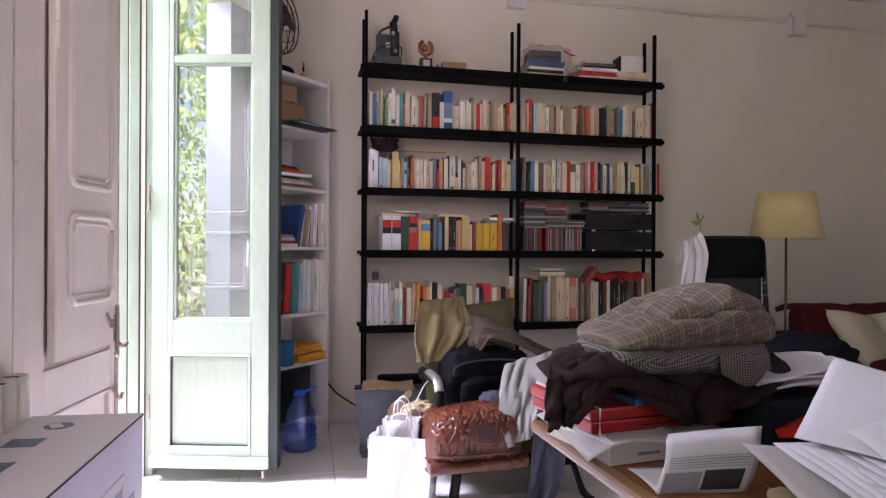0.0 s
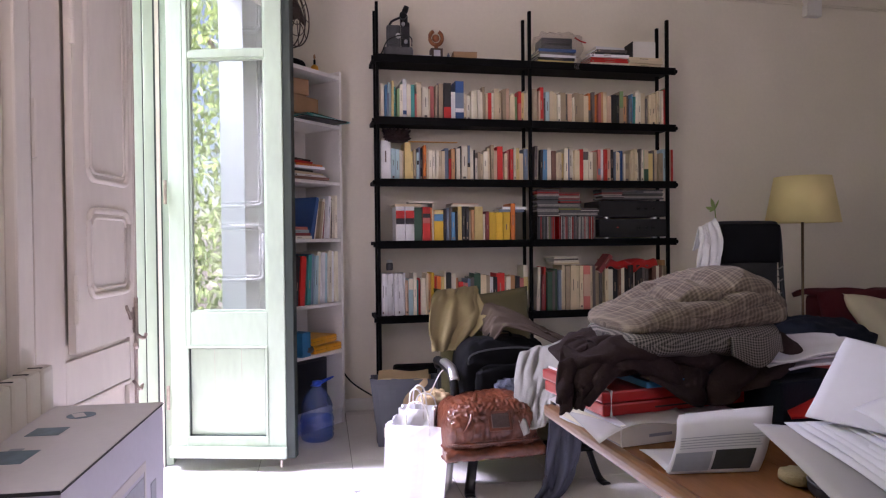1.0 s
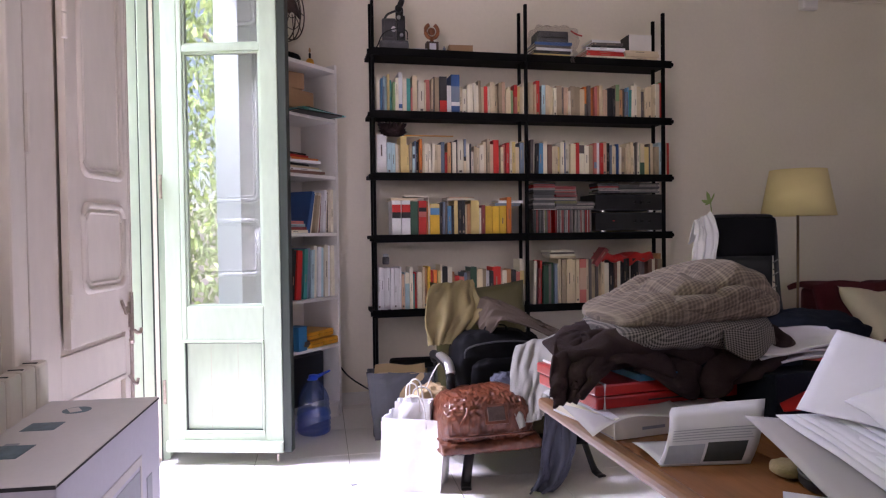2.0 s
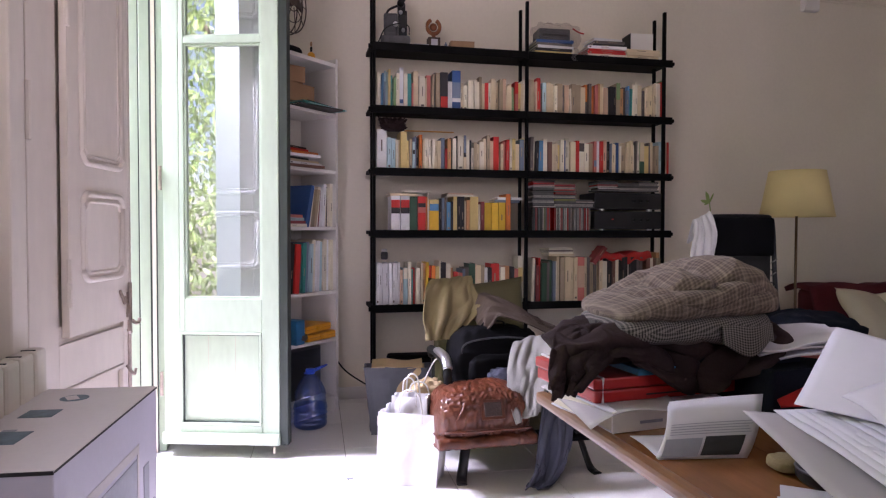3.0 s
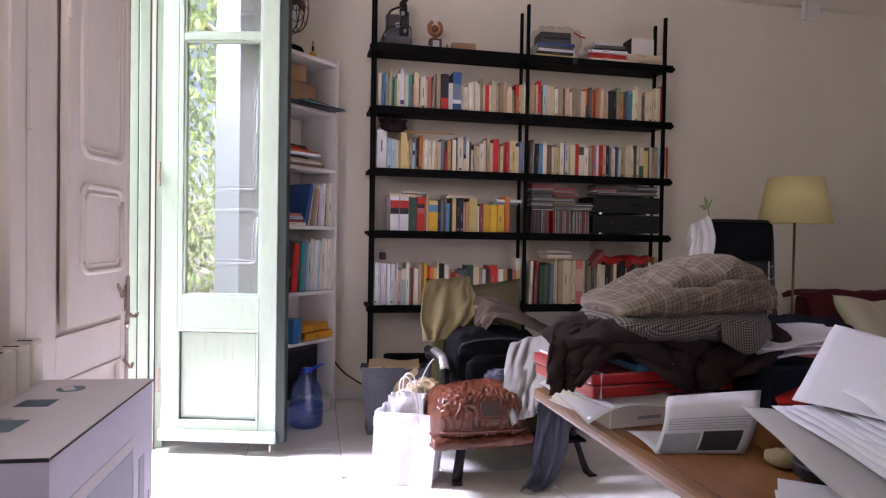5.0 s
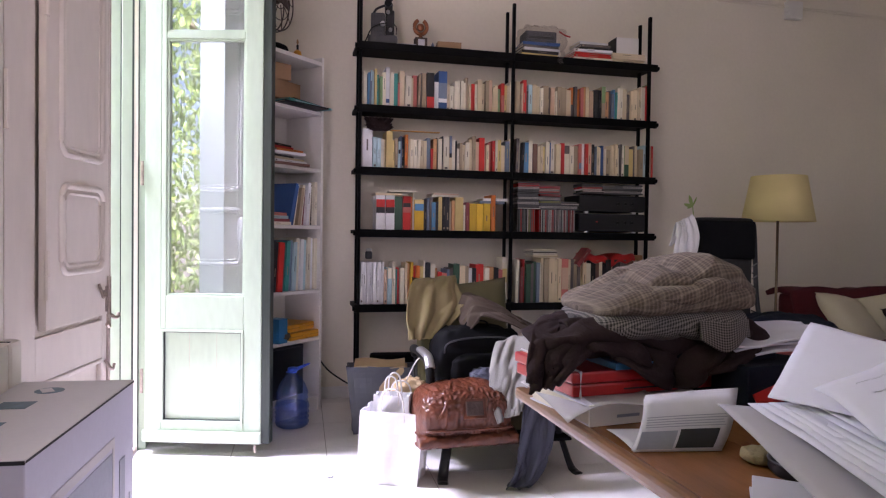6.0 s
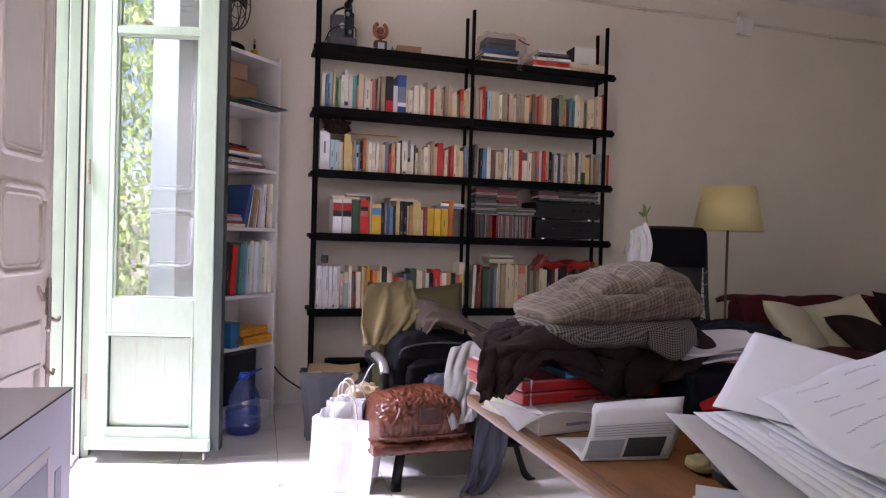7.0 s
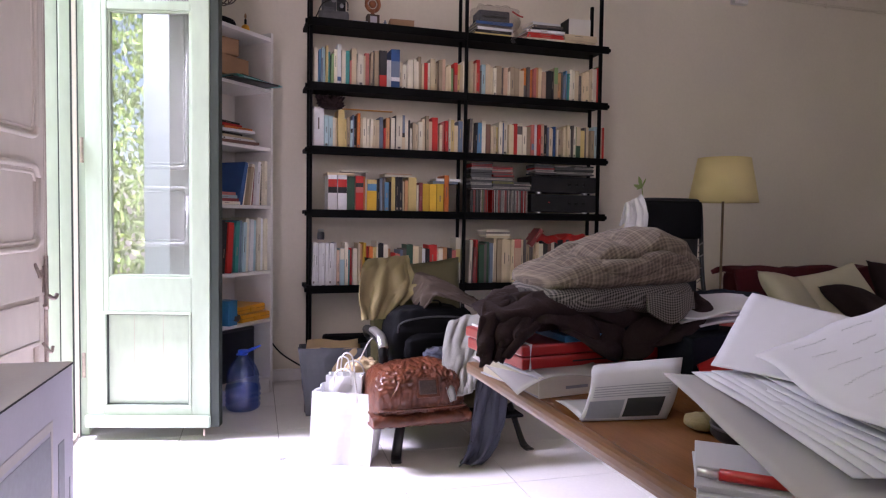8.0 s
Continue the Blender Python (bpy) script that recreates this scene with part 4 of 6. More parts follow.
cb = plain_box("blue_carton", 0.07, 0.16, 0.13, BLUEPL, "bright blue product carton on the bookcase shelf", "carton")
in_case(cb, 0.14, -0.02, CZ[4] + 0.001, 5)
for k, (dz, dx, m) in enumerate(((0.0, 0.0, YELLOWBOX), (0.047, -0.02, YELLOWBOX))):
    tc = part("tool_case", box(0, 0.25, 0, 0.20, 0, 0.042, 0.010), m)
    part("lid_seam", box(-0.0015, 0.2515, -0.0015, 0.2015, 0.021, 0.0225), BRONZE, tc)
    part("latch", box(0.10, 0.15, -0.006, 0.002, 0.010, 0.032, 0.002), m, tc)
    tagged(tc, "amber plastic case with rounded edges lying flat", "case", "stacked amber cases")
    in_case(tc, 0.245 + dx, -0.01, CZ[4] + 0.002 + dz, 4 + 5 * k)
dk = part("dark_cloth_bundle", heap(0.06, 0.09, 0.07, 4), TAUPE, smooth=True)
in_case(tagged(dk, "crumpled brown pouch beside the amber cases", "pouch"), 0.20, 0.07, CZ[4] + 0.001)
# dark flat panel across the bottom compartment
scr = part("flat_screen", box(0, 0.42, 0, 0.03, 0, 0.29, 0.006), DKGREY)
part("screen_panel", box(0.012, 0.408, -0.002, 0.001, 0.012, 0.278), DARKPANEL, scr)
in_case(tagged(scr, "dark flat panel standing upright in the bookcase", "screen"), 0.04, 0.10, CZ[5] + 0.001)

hat = part("cap", heap(0.075, 0.06, 0.055, 7, 0.12), BLACKCLOTH, smooth=True)
in_case(tagged(hat, "black cloth cap lying on top of the bookcase", "cap"), 0.21, 0.10, CH - 0.027)
toy = thing("toy_figure", "small orange and black plastic toy on the bookcase", "toy")
part("body", lathe([(0.014, 0), (0.024, 0.012), (0.02, 0.035), (0.008, 0.045)], 14), YELLOWBOX, toy, smooth=True)
part("neck", lathe([(0.006, 0.045), (0.007, 0.07), (0.004, 0.075)], 10), BLACKPL, toy, smooth=True)
part("tip", lathe([(0.002, 0.075), (0.007, 0.085), (0.005, 0.10), (0.001, 0.105)], 10), KRAFT, toy, smooth=True)
in_case(toy, 0.345, 0.06, CH - 0.027)

FANBROWN = mat("rusty_brown_metal", (0.055, 0.030, 0.024), 0.5, 0.35, 18, 0.2, 90)
# fan on the wall above the bookcase
fan = thing("wall_fan", "dark metal fan with a wire guard on the wall", "fan", (0.085, 4.24, 2.318), 58)
for r, y in ((0.175, 0.0), (0.18, 0.03), (0.175, 0.06), (0.12, -0.012), (0.06, -0.018)):
    part("guard_ring", tube([(r * math.cos(a), y, r * math.sin(a)) for a in (2 * math.pi * k / 36 for k in range(37))], 0.004 if r > 0.15 else 0.0025, 6), FANBROWN, fan, smooth=True)
for k in range(10):
    a = 2 * math.pi * k / 10
    part("guard_spoke", tube([(0.04 * math.cos(a), -0.02, 0.04 * math.sin(a)), (0.12 * math.cos(a), -0.012, 0.12 * math.sin(a)), (0.178 * math.cos(a), 0.0, 0.178 * math.sin(a))], 0.0025, 6), FANBROWN, fan)
part("hub", lathe([(0.03, 0), (0.034, 0.012), (0.034, 0.05)], 20), FANBROWN, fan).matrix_basis = pose(0, -0.02, 0, -90, 0, 0)
for k in range(3):
    a0 = 2 * math.pi * k / 3 + 0.4
    part("blade", sheet(8, 6, lambda u, v, a0=a0: ((0.03 + 0.125 * u) * math.cos(a0 + (v - 0.5) * (0.9 + 0.3 * u)), 0.025 + 0.03 * (v - 0.5), (0.03 + 0.125 * u) * math.sin(a0 + (v - 0.5) * (0.9 + 0.3 * u))), 0.002), FANBROWN, fan, smooth=True)
part("motor", lathe([(0.05, 0), (0.055, 0.02), (0.05, 0.09), (0.02, 0.10)], 20), FANBROWN, fan).matrix_basis = pose(0, 0.06, 0, -90, 0, 0)
part("arm", tube(curve_points([(0, 0.15, 0), (0.08, 0.21, -0.05), (0.20, 0.2, -0.06)], 5), 0.012), FANBROWN, fan, smooth=True)

# things on the top shelf
Z0 = LEVELS[0] + 0.003
proj = thing("film_projector", "old grey and black film projector with a coiled cable", "projector", (0.70, 4.40, Z0), -8)
part("base", box(-0.088, 0.088, -0.07, 0.07, 0, 0.058, 0.02), MIDGREY, proj)
part("housing", box(-0.070, 0.015, -0.05, 0.05, 0.055, 0.19, 0.014), MIDGREY, proj)
part("gear_case", box(0.017, 0.068, -0.055, 0.04, 0.055, 0.205, 0.010), BLACKPL, proj)
part("film_gate", box(0.022, 0.060, -0.075, -0.056, 0.10, 0.17, 0.005), STEELBLK, proj)
part("roller", lathe([(0.011, 0), (0.008, 0.006), (0.011, 0.016)], 14), ALU, proj, smooth=True).matrix_basis = pose(0.045, -0.056, 0.085, 90, 0, 0)
part("roller", lathe([(0.011, 0), (0.008, 0.006), (0.011, 0.016)], 14), ALU, proj, smooth=True).matrix_basis = pose(0.03, -0.056, 0.188, 90, 0, 0)
part("side_plate", box(-0.055, 0.0, -0.056, -0.049, 0.075, 0.175, 0.004), DKGREY, proj)
part("lens_tube", lathe([(0.020, 0), (0.022, 0.012), (0.019, 0.03), (0.021, 0.036)], 18), BLACKPL, proj, smooth=True).matrix_basis = pose(0.03, -0.05, 0.235, 90, 0, 0)
part("lens_hood", lathe([(0.012, 0), (0.018, 0.02), (0.016, 0.05)], 14), BLACKPL, proj, smooth=True).matrix_basis = pose(0.035, -0.01, 0.262, 0, 20, 0)
part("lamp_house", box(0.012, 0.058, -0.045, 0.03, 0.200, 0.255, 0.012), BLACKPL, proj)
part("spool_arm", tube(curve_points([(-0.055, -0.03, 0.185), (-0.035, -0.03, 0.215), (0.02, -0.03, 0.24)], 4), 0.007), STEELBLK, proj)
part("knob", lathe([(0.016, 0), (0.014, 0.014)], 16), ALU, proj).matrix_basis = pose(0.0, -0.056, 0.12, 90, 0, 0)
part("cable", tube(curve_points([(-0.13, -0.03, 0.004), (-0.10, -0.05, 0.02), (-0.06, -0.075, 0.09), (0.02, -0.075, 0.12), (0.075, -0.06, 0.11), (0.08, -0.06, 0.06)], 6), 0.0035), BLACKPL, proj, smooth=True)

award = thing("award_statuette", "bronze wreath award on a dark plinth with a white plate", "award", (0.925, 4.37, Z0), 0)
part("plinth", box(-0.036, 0.036, -0.03, 0.03, 0, 0.06, 0.003), TAUPE, award)
part("plate", box(-0.02, 0.02, -0.032, -0.03, 0.012, 0.048), PAPER, award)
part("stem", lathe([(0.02, 0.06), (0.010, 0.072), (0.018, 0.088)], 16), BRONZE, award, smooth=True)
part("wreath", tube([(0.038 * math.cos(a), 0, 0.128 + 0.042 * math.sin(a)) for a in (radians(115 + 310 * k / 24) for k in range(25))], 0.012, 8), BRONZE, award, smooth=True)
part("medal", lathe([(0.024, 0), (0.02, 0.012), (0.006, 0.018)], 18), BRONZE, award, smooth=True).matrix_basis = pose(0, 0.006, 0.128, 90, 0, 0)
solo("leaflet", box(0, 0.09, 0, 0.07, 0, 0.012, 0.001), PAPER, "small white leaflet lying on the top shelf", "leaflet", (0.80, 4.33, Z0))
sm = thing("small_bottle", "tiny blue glass bottle on the top shelf", "bottle", (0.995, 4.345, Z0))
part("flask", lathe([(0.008, 0), (0.009, 0.02), (0.004, 0.028), (0.004, 0.034)], 12), COVER["s"], sm, smooth=True)
ob = plain_box("wooden_box", 0.145, 0.10, 0.048, KRAFT, "small light brown wooden box on the top shelf", "box")
ob.matrix_world = pose(1.03, 4.36, Z0, 0, 0, -4)


def flat_pile(x, y, z, codes, w, d, t, where="on the top shelf"):
    for i, ch in enumerate(codes):
        book(x + rnd.uniform(-0.008, 0.008), y + rnd.uniform(-0.006, 0.006), z, t, w, d, ch, flat=True, turn=rnd.uniform(-4, 4), where=where, group="piled books")
        z += t + 0.0005
    return z


zt = flat_pile(1.56, 4.32, Z0, "ykWdB", 0.24, 0.18, 0.0165)
dbox = part("black_box", box(0, 0.20, 0, 0.14, 0, 0.075, 0.008), DKGREY)
dbox.matrix_world = pose(1.585, 4.34, zt, 0, 0, -3)
part("handle_strip", box(0.02, 0.18, -0.003, 0.002, 0.028, 0.040, 0.001), BLACKPL, dbox)
tagged(dbox, "dark grey device box inside a clear plastic bag", "box")
solo("plastic_bag", heap(0.165, 0.10, 0.175, 3, 0.30, 7), glassy("clear_crinkled_bag", (0.95, 0.93, 0.92), 0.07, 0.35), "crumpled clear plastic bag over the piled books", "plastic bag", (1.71, 4.40, Z0 + 0.03), smooth=True)
solo("plastic_bag_tail", sheet(6, 10, lambda u, v: (0.03 * (u - 0.5) + 0.012 * math.sin(v * 6), -0.004 - 0.01 * v, -0.08 * v), 0.002), bpy.data.materials["clear_crinkled_bag"], "knotted end of the plastic bag hanging over the shelf edge", "plastic bag", (1.80, 4.295, Z0 + 0.035))
solo("red_seal", tube(curve_points([(0, 0, 0), (0.04, 0, -0.02), (0.075, 0, -0.028)], 4), 0.005), REDPL, "red seal strip of the plastic bag", "bag seal", (1.80, 4.33, Z0 + 0.165))
zt = flat_pile(1.90, 4.32, Z0, "wRRW", 0.26, 0.18, 0.016)
zt = flat_pile(1.94, 4.33, zt, "kdW", 0.20, 0.15, 0.017)
flat_pile(2.165, 4.31, Z0, "ccc", 0.23, 0.18, 0.019)
sp = thing("small_loudspeaker", "small white fronted loudspeaker box with dark sides", "loudspeaker", (2.21, 4.36, Z0 + 0.059), -3)
part("cabinet", box(0, 0.155, 0.004, 0.13, 0, 0.115, 0.003), BLACKPL, sp)
part("front", box(0.002, 0.153, -0.004, 0.004, 0.002, 0.113, 0.002), LAMINATE, sp)

# ornament and ruler on the third level
solo("curly_ornament", heap(0.075, 0.05, 0.075, 9, 1.1, 11, soft=0), BROWNCLOTH, "dark brown curly dried ornament on the books", "ornament", (0.68, 4.36, LEVELS[2] + 0.222), smooth=True)
solo("orange_ruler", box(0, 0.30, 0, 0.03, 0, 0.004, 0.001), YELLOWBOX, "long thin orange ruler lying across books", "ruler", (0.75, 4.36, LEVELS[2] + 0.229))
jar = thing("small_jar", "small dark glass jar with steel lid on white journals", "jar", (0.63, 4.38, LEVELS[4] + 0.268))
part("bowl", lathe([(0.018, 0), (0.021, 0.008), (0.021, 0.04), (0.015, 0.046)], 16), DKGREY, jar, smooth=True)
part("lid", lathe([(0.017, 0.046), (0.017, 0.06), (0.006, 0.064)], 16), ALU, jar, smooth=True)
solo("red_cloth", sheet(30, 12, lambda u, v: (0.36 * u, 0.13 * v, 0.012 * math.sin(u * 9 + v * 2) + 0.012 * math.sin(u * 21) * (1 - v) - 0.05 * max(0, 0.12 - v) / 0.12), 0.008), REDPL, "bright red folded cloth lying over the books", "cloth", (2.00, 4.33, LEVELS[4] + 0.300), smooth=True)
book(1.93, 4.30, LEVELS[4] + 0.245, 0.03, 0.13, 0.10, "m", lean=38, where="leaning over the row")

# ---- by the bookcase ----
bot = thing("water_bottle", "large blue-tinted plastic water bottle, half full", "bottle", (0.185, 4.02, 0.001))
prof = [(0.068, 0.0), (0.079, 0.008), (0.085, 0.025), (0.084, 0.032), (0.077, 0.042), (0.085, 0.052), (0.085, 0.058), (0.077, 0.069), (0.086, 0.079), (0.086, 0.085), (0.078, 0.097), (0.086, 0.108), (0.086, 0.115), (0.081, 0.14), (0.076, 0.150), (0.081, 0.165), (0.075, 0.175), (0.080, 0.19), (0.074, 0.215), (0.063, 0.245), (0.048, 0.272), (0.032, 0.295), (0.023, 0.306), (0.022, 0.318)]
prof = [(1.04 * r, 0.92 * z) for r, z in prof]
part("body", lathe(prof, 28), BOTTLE, bot, smooth=True)
part("water", lathe([(0.068, 0.004), (0.077, 0.012), (0.0775, 0.118), (0.0775, 0.122)], 28), WATER, bot, smooth=True)
part("cap", lathe([(0.024, 0.284), (0.025, 0.288), (0.025, 0.306), (0.022, 0.310)], 20), BLUECAP, bot, smooth=True)
part("carry_handle", tube(curve_points([(-0.028, 0, 0.286), (0.0, -0.03, 0.292), (0.04, -0.03, 0.311), (0.085, 0.0, 0.328), (0.05, 0.028, 0.311), (0.0, 0.03, 0.292), (-0.028, 0, 0.286)], 5), 0.007, 8, flat=0.6), BLUECAP, bot, smooth=True)
solo("power_cable", tube(curve_points([(0.33, 4.52, 0.30), (0.40, 4.50, 0.20), (0.50, 4.46, 0.13), (0.60, 4.42, 0.08), (0.75, 4.40, 0.012), (0.95, 4.42, 0.008)], 6), 0.005), BLACKPL, "black power cable hanging down to the floor", "cable", smooth=True)


def paper_bag(name, label, at, turn, w, d, h, outer, inner, lean=(0.0, 0.0), cord=CORD, cords=True, loops=0.10, flare=0.0):
    """An open gusseted carrier bag with twisted cord handles."""
    b = thing(name, label, "bag", at, turn)
    t = 0.0025

    def wall(name, p0, p1, seedv):
        a, e = Vector(p0), Vector(p1)
        nrm = Vector((-(e - a).y, (e - a).x, 0)).normalized()

        def place(u, v):
            p = a.lerp(e, u)
            p.x = w / 2 + (p.x - w / 2) * (1 + flare * v)
            crumple = 1 - 2.4 * abs(noise.noise((u * 2.6 + seedv, v * 2.2, seedv * 2)))
            dent = math.sin(math.pi * u) * (0.012 * noise.noise((u * 3 + seedv, v * 3, seedv)) + 0.008 * crumple) + 0.012 * math.sin(math.pi * u) * v * noise.noise((seedv * 5, v * 2, 1.0))
            tip = 0.006 * noise.noise((u * 4, seedv, 2)) * v
            return p + nrm * dent + Vector((lean[0] * v * h, lean[1] * v * h, h * v + tip))

        return part(name, sheet(11, 13, place, t), outer, b)

    wall("front_panel", (0, 0, 0), (w, 0, 0), 1.3)
    wall("side_panel", (w, 0, 0), (w, d, 0), 2.1)
    wall("back_panel", (w, d, 0), (0, d, 0), 3.7)
    wall("side_panel", (0, d, 0), (0, 0, 0), 4.2)
    part("bottom_panel", box(0.002, w - 0.002, 0.002, d - 0.002, 0, 0.003), outer, b)
    if inner:
        for y in (0.004, d - 0.006):
            part("lining", box(0.006, w - 0.006, y, y + 0.0015, h * 0.55, h - 0.004, m=Matrix.Shear("XY", 4, (lean[0], lean[1])) if any(lean) else None), inner, b)
    if cords:
        for y in (0.004, d - 0.004):
            o = Vector((lean[0] * h, lean[1] * h, h))
            pts = [o + Vector(p) for p in ((w * 0.3, y, -0.04), (w * 0.31, y, 0.01), (w * 0.36, y - 0.01, loops * 0.8), (w * 0.5, y - 0.015, loops), (w * 0.64, y - 0.01, loops * 0.8), (w * 0.69, y, 0.01), (w * 0.7, y, -0.04))]
            part("cord_handle", tube(curve_points(pts, 5), 0.0035), cord, b, smooth=True)
    return b


wb2 = paper_bag("paper_bag", "white paper carrier bag with cord handles on the floor", (0.425, 3.138, 0.001), -24, 0.255, 0.165, 0.295, WHITEBAG, None, (0.06, 0.04), flare=0.06)
paper_bag("paper_bag", "smaller white paper bag standing inside the carrier bag", (0.495, 3.165, 0.006), -22, 0.15, 0.08, 0.345, WHITEBAG, None, (0.0, 0.02), loops=0.085)
dbg = paper_bag("shopping_bag", "charcoal paper shopping bag with kraft lining, half open", (0.485, 3.80, 0.001), -9, 0.29, 0.13, 0.345, GREYBAG, KRAFTBAG, (-0.03, 0.0), loops=0.0, cords=False, flare=0.2)
part("lettering_bar", box(0.03, 0.035, -0.006, -0.003, 0.05, 0.10), COVER["w"], dbg)
part("lettering_bar", box(0.042, 0.047, -0.006, -0.003, 0.055, 0.10), COVER["w"], dbg)
solo("kraft_flap", sheet(8, 5, lambda u, v: (0.26 * u, 0.12 * v, 0.02 * v + 0.006 * math.sin(u * 7)), 0.003), KRAFTBAG, "torn kraft paper flap folded over the shopping bag", "paper", (0.485, 3.80, 0.347), -9)
solo("kraft_paper_bag", heap(0.08, 0.06, 0.16, 5, 0.45, 6), KRAFTBAG, "crumpled small kraft bag beside the armchair", "bag", (0.70, 3.42, 0.205), smooth=True)
solo("twine", tube(curve_points([(0.0, 0, 0), (0.02, -0.02, 0.06), (0.05, -0.03, 0.12), (0.075, -0.03, 0.14)], 6), 0.003), CORD, "loose paper twine handle of the kraft bag", "twine", (0.67, 3.40, 0.33), smooth=True)
solo("black_case", box(0, 0.34, 0, 0.12, 0, 0.36, 0.02), BLACKCLOTH, "black soft case leaning behind the bags", "case", (0.60, 4.02, 0.001), -4)
sc = part("crumpled_wrapper", heap(0.018, 0.014, 0.012, 8, 0.6, 8, 20, 12), PAPER)
sc.location = (0.325, 3.22, 0.0)
tagged(sc, "tiny crumpled silver wrapper on the floor", "wrapper")

# ---- armchair ----
AX, AY = 1.07, 3.05
chair = thing("armchair", "low olive armchair with black flat-bar frame, piled with clothes", "armchair", (AX, AY, 0))
for s in (-1, 1):
    bar = curve_points([(s * 0.30, -0.01, 0.004), (s * 0.295, 0.02, 0.006), (s * 0.285, 0.05, 0.03), (s * 0.25, 0.10, 0.17), (s * 0.235, 0.12, 0.20)], 6)
    part("front_leg", tube(bar, 0.022, 8, flat=0.35), STEELBLK, chair, smooth=True)
    part("back_leg", tube(curve_points([(s * 0.27, 0.62, 0.006), (s * 0.26, 0.58, 0.05), (s * 0.24, 0.50, 0.20)], 5), 0.022, 8, flat=0.35), STEELBLK, chair, smooth=True)
    part("side_bar", tube(curve_points([(s * 0.30, 0.06, 0.18), (s * 0.30, 0.35, 0.16), (s * 0.30, 0.52, 0.24), (s * 0.29, 0.60, 0.42)], 6), 0.016, 8), STEELBLK, chair, smooth=True)
    arm = part("armrest", tube(curve_points([(s * 0.325, 0.13, 0.36), (s * 0.33, 0.13, 0.43), (s * 0.33, 0.17, 0.475), (s * 0.33, 0.30, 0.485), (s * 0.33, 0.48, 0.48), (s * 0.31, 0.56, 0.44)], 6), 0.020, 10), BLACKPL, chair, smooth=True)
    part("arm_pad", tube(curve_points([(s * 0.33, 0.125, 0.455), (s * 0.33, 0.17, 0.492), (s * 0.33, 0.25, 0.50), (s * 0.33, 0.33, 0.50)], 5), 0.022, 10, flat=0.7), ALU, arm, "grey moulded arm pad", smooth=True)
    part("arm_post", tube([(s * 0.325, 0.13, 0.16), (s * 0.325, 0.13, 0.37)], 0.014), STEELBLK, chair)


def cushion(sx, sy, sz, seed, n=22):
    """A soft square pillow with a seam all round."""
    bm = bmesh.new()
    uv = bm.loops.layers.uv.new("UVMap")
    g = {}
    for side in (1, -1):
        for i in range(n + 1):
            for j in range(n + 1):
                u, v = 2 * i / n - 1, 2 * j / n - 1
                puff = max(0.0, (1 - u ** 4) * (1 - v ** 4)) ** 0.6
                pinch = 1 - 0.07 * (1 - abs(u)) * (abs(v) > 0.9) - 0.05 * (1 - u * u) * v * v
                w = 0.12 * noise.noise((u * 2 + seed, v * 2, side))
                g[side, i, j] = bm.verts.new((u * sx * (1 - 0.05 * (1 - v * v)), v * sy * pinch, side * sz * (puff * (1 + w)) + 0.001 * side))
        for i in range(n):
            for j in range(n):
                f = bm.faces.new((g[side, i, j], g[side, i + 1, j], g[side, i + 1, j + 1], g[side, i, j + 1]))
                for lp in f.loops:
                    lp[uv].uv = (lp.vert.co.x * 2, lp.vert.co.y * 2)
    bmesh.ops.remove_doubles(bm, verts=bm.verts, dist=0.0021)
    return bm


part("seat_cushion", cushion(0.285, 0.27, 0.055, 1), OLIVE, chair, smooth=True).matrix_basis = pose(0, 0.30, 0.20, -5, 0, 0)
back = part("back_cushion", cushion(0.25, 0.30, 0.06, 2), OLIVE, chair, smooth=True)
back.matrix_basis = pose(-0.055, 0.60, 0.52, 74, 0, 0)
part("sling", box(-0.28, 0.28, 0.02, 0.5, 0.14, 0.152, 0.004), BLACKCLOTH, chair)

# leather bag on the seat front
lb = thing("leather_bag", "cognac brown leather bag with a dark patch, shiny and creased", "bag", (0.855, 3.10, 0.185), 1)
part("body", garment([(-0.205, 0.02, 0.13, 0.0), (-0.17, 0.0, 0.19, 0.0), (-0.10, 0.0, 0.215, 0.0), (0.0, 0.0, 0.222, 0.0), (0.09, 0.0, 0.225, 0.0), (0.16, 0.0, 0.20, 0.0), (0.205, 0.02, 0.15, 0.0)], 0.145, 21.0, 0.008, 1.6, 1.4, 170, 120, 0.62, 0.9, 2.6), LEATHER, lb, smooth=True)
part("bottom_band", garment([(-0.200, 0.0, 0.03, 0.0), (-0.19, -0.012, 0.042, 0.0), (0.0, -0.014, 0.046, 0.0), (0.19, -0.012, 0.048, 0.0), (0.205, 0.0, 0.03, 0.0)], 0.158, 23.0, 0.006, 1.2, 1.8, 120, 60, 0.5, 0.8, 2.2), LEATHER, lb, smooth=True)
pt = part("patch", box(-0.036, 0.036, -0.004, 0.004, -0.028, 0.028, 0.003), LEATHERDK, lb, "dark square leather patch")
pt.matrix_basis = pose(0.015, -0.150, 0.148, -22, 0, 0)
part("patch_frame", box(-0.048, 0.048, 0.0, 0.004, -0.040, 0.040, 0.003), LEATHER, pt)
part("seam", tube(curve_points([(-0.18, -0.145, 0.062), (-0.06, -0.158, 0.066), (0.06, -0.158, 0.066), (0.18, -0.145, 0.064)], 5), 0.005), LEATHER, lb, smooth=True)
part("strap", tube(curve_points([(-0.15, -0.13, 0.08), (-0.11, -0.145, 0.15), (-0.085, -0.10, 0.20), (-0.05, -0.02, 0.228)], 6), 0.009, 8, flat=0.45), LEATHER, lb, smooth=True)

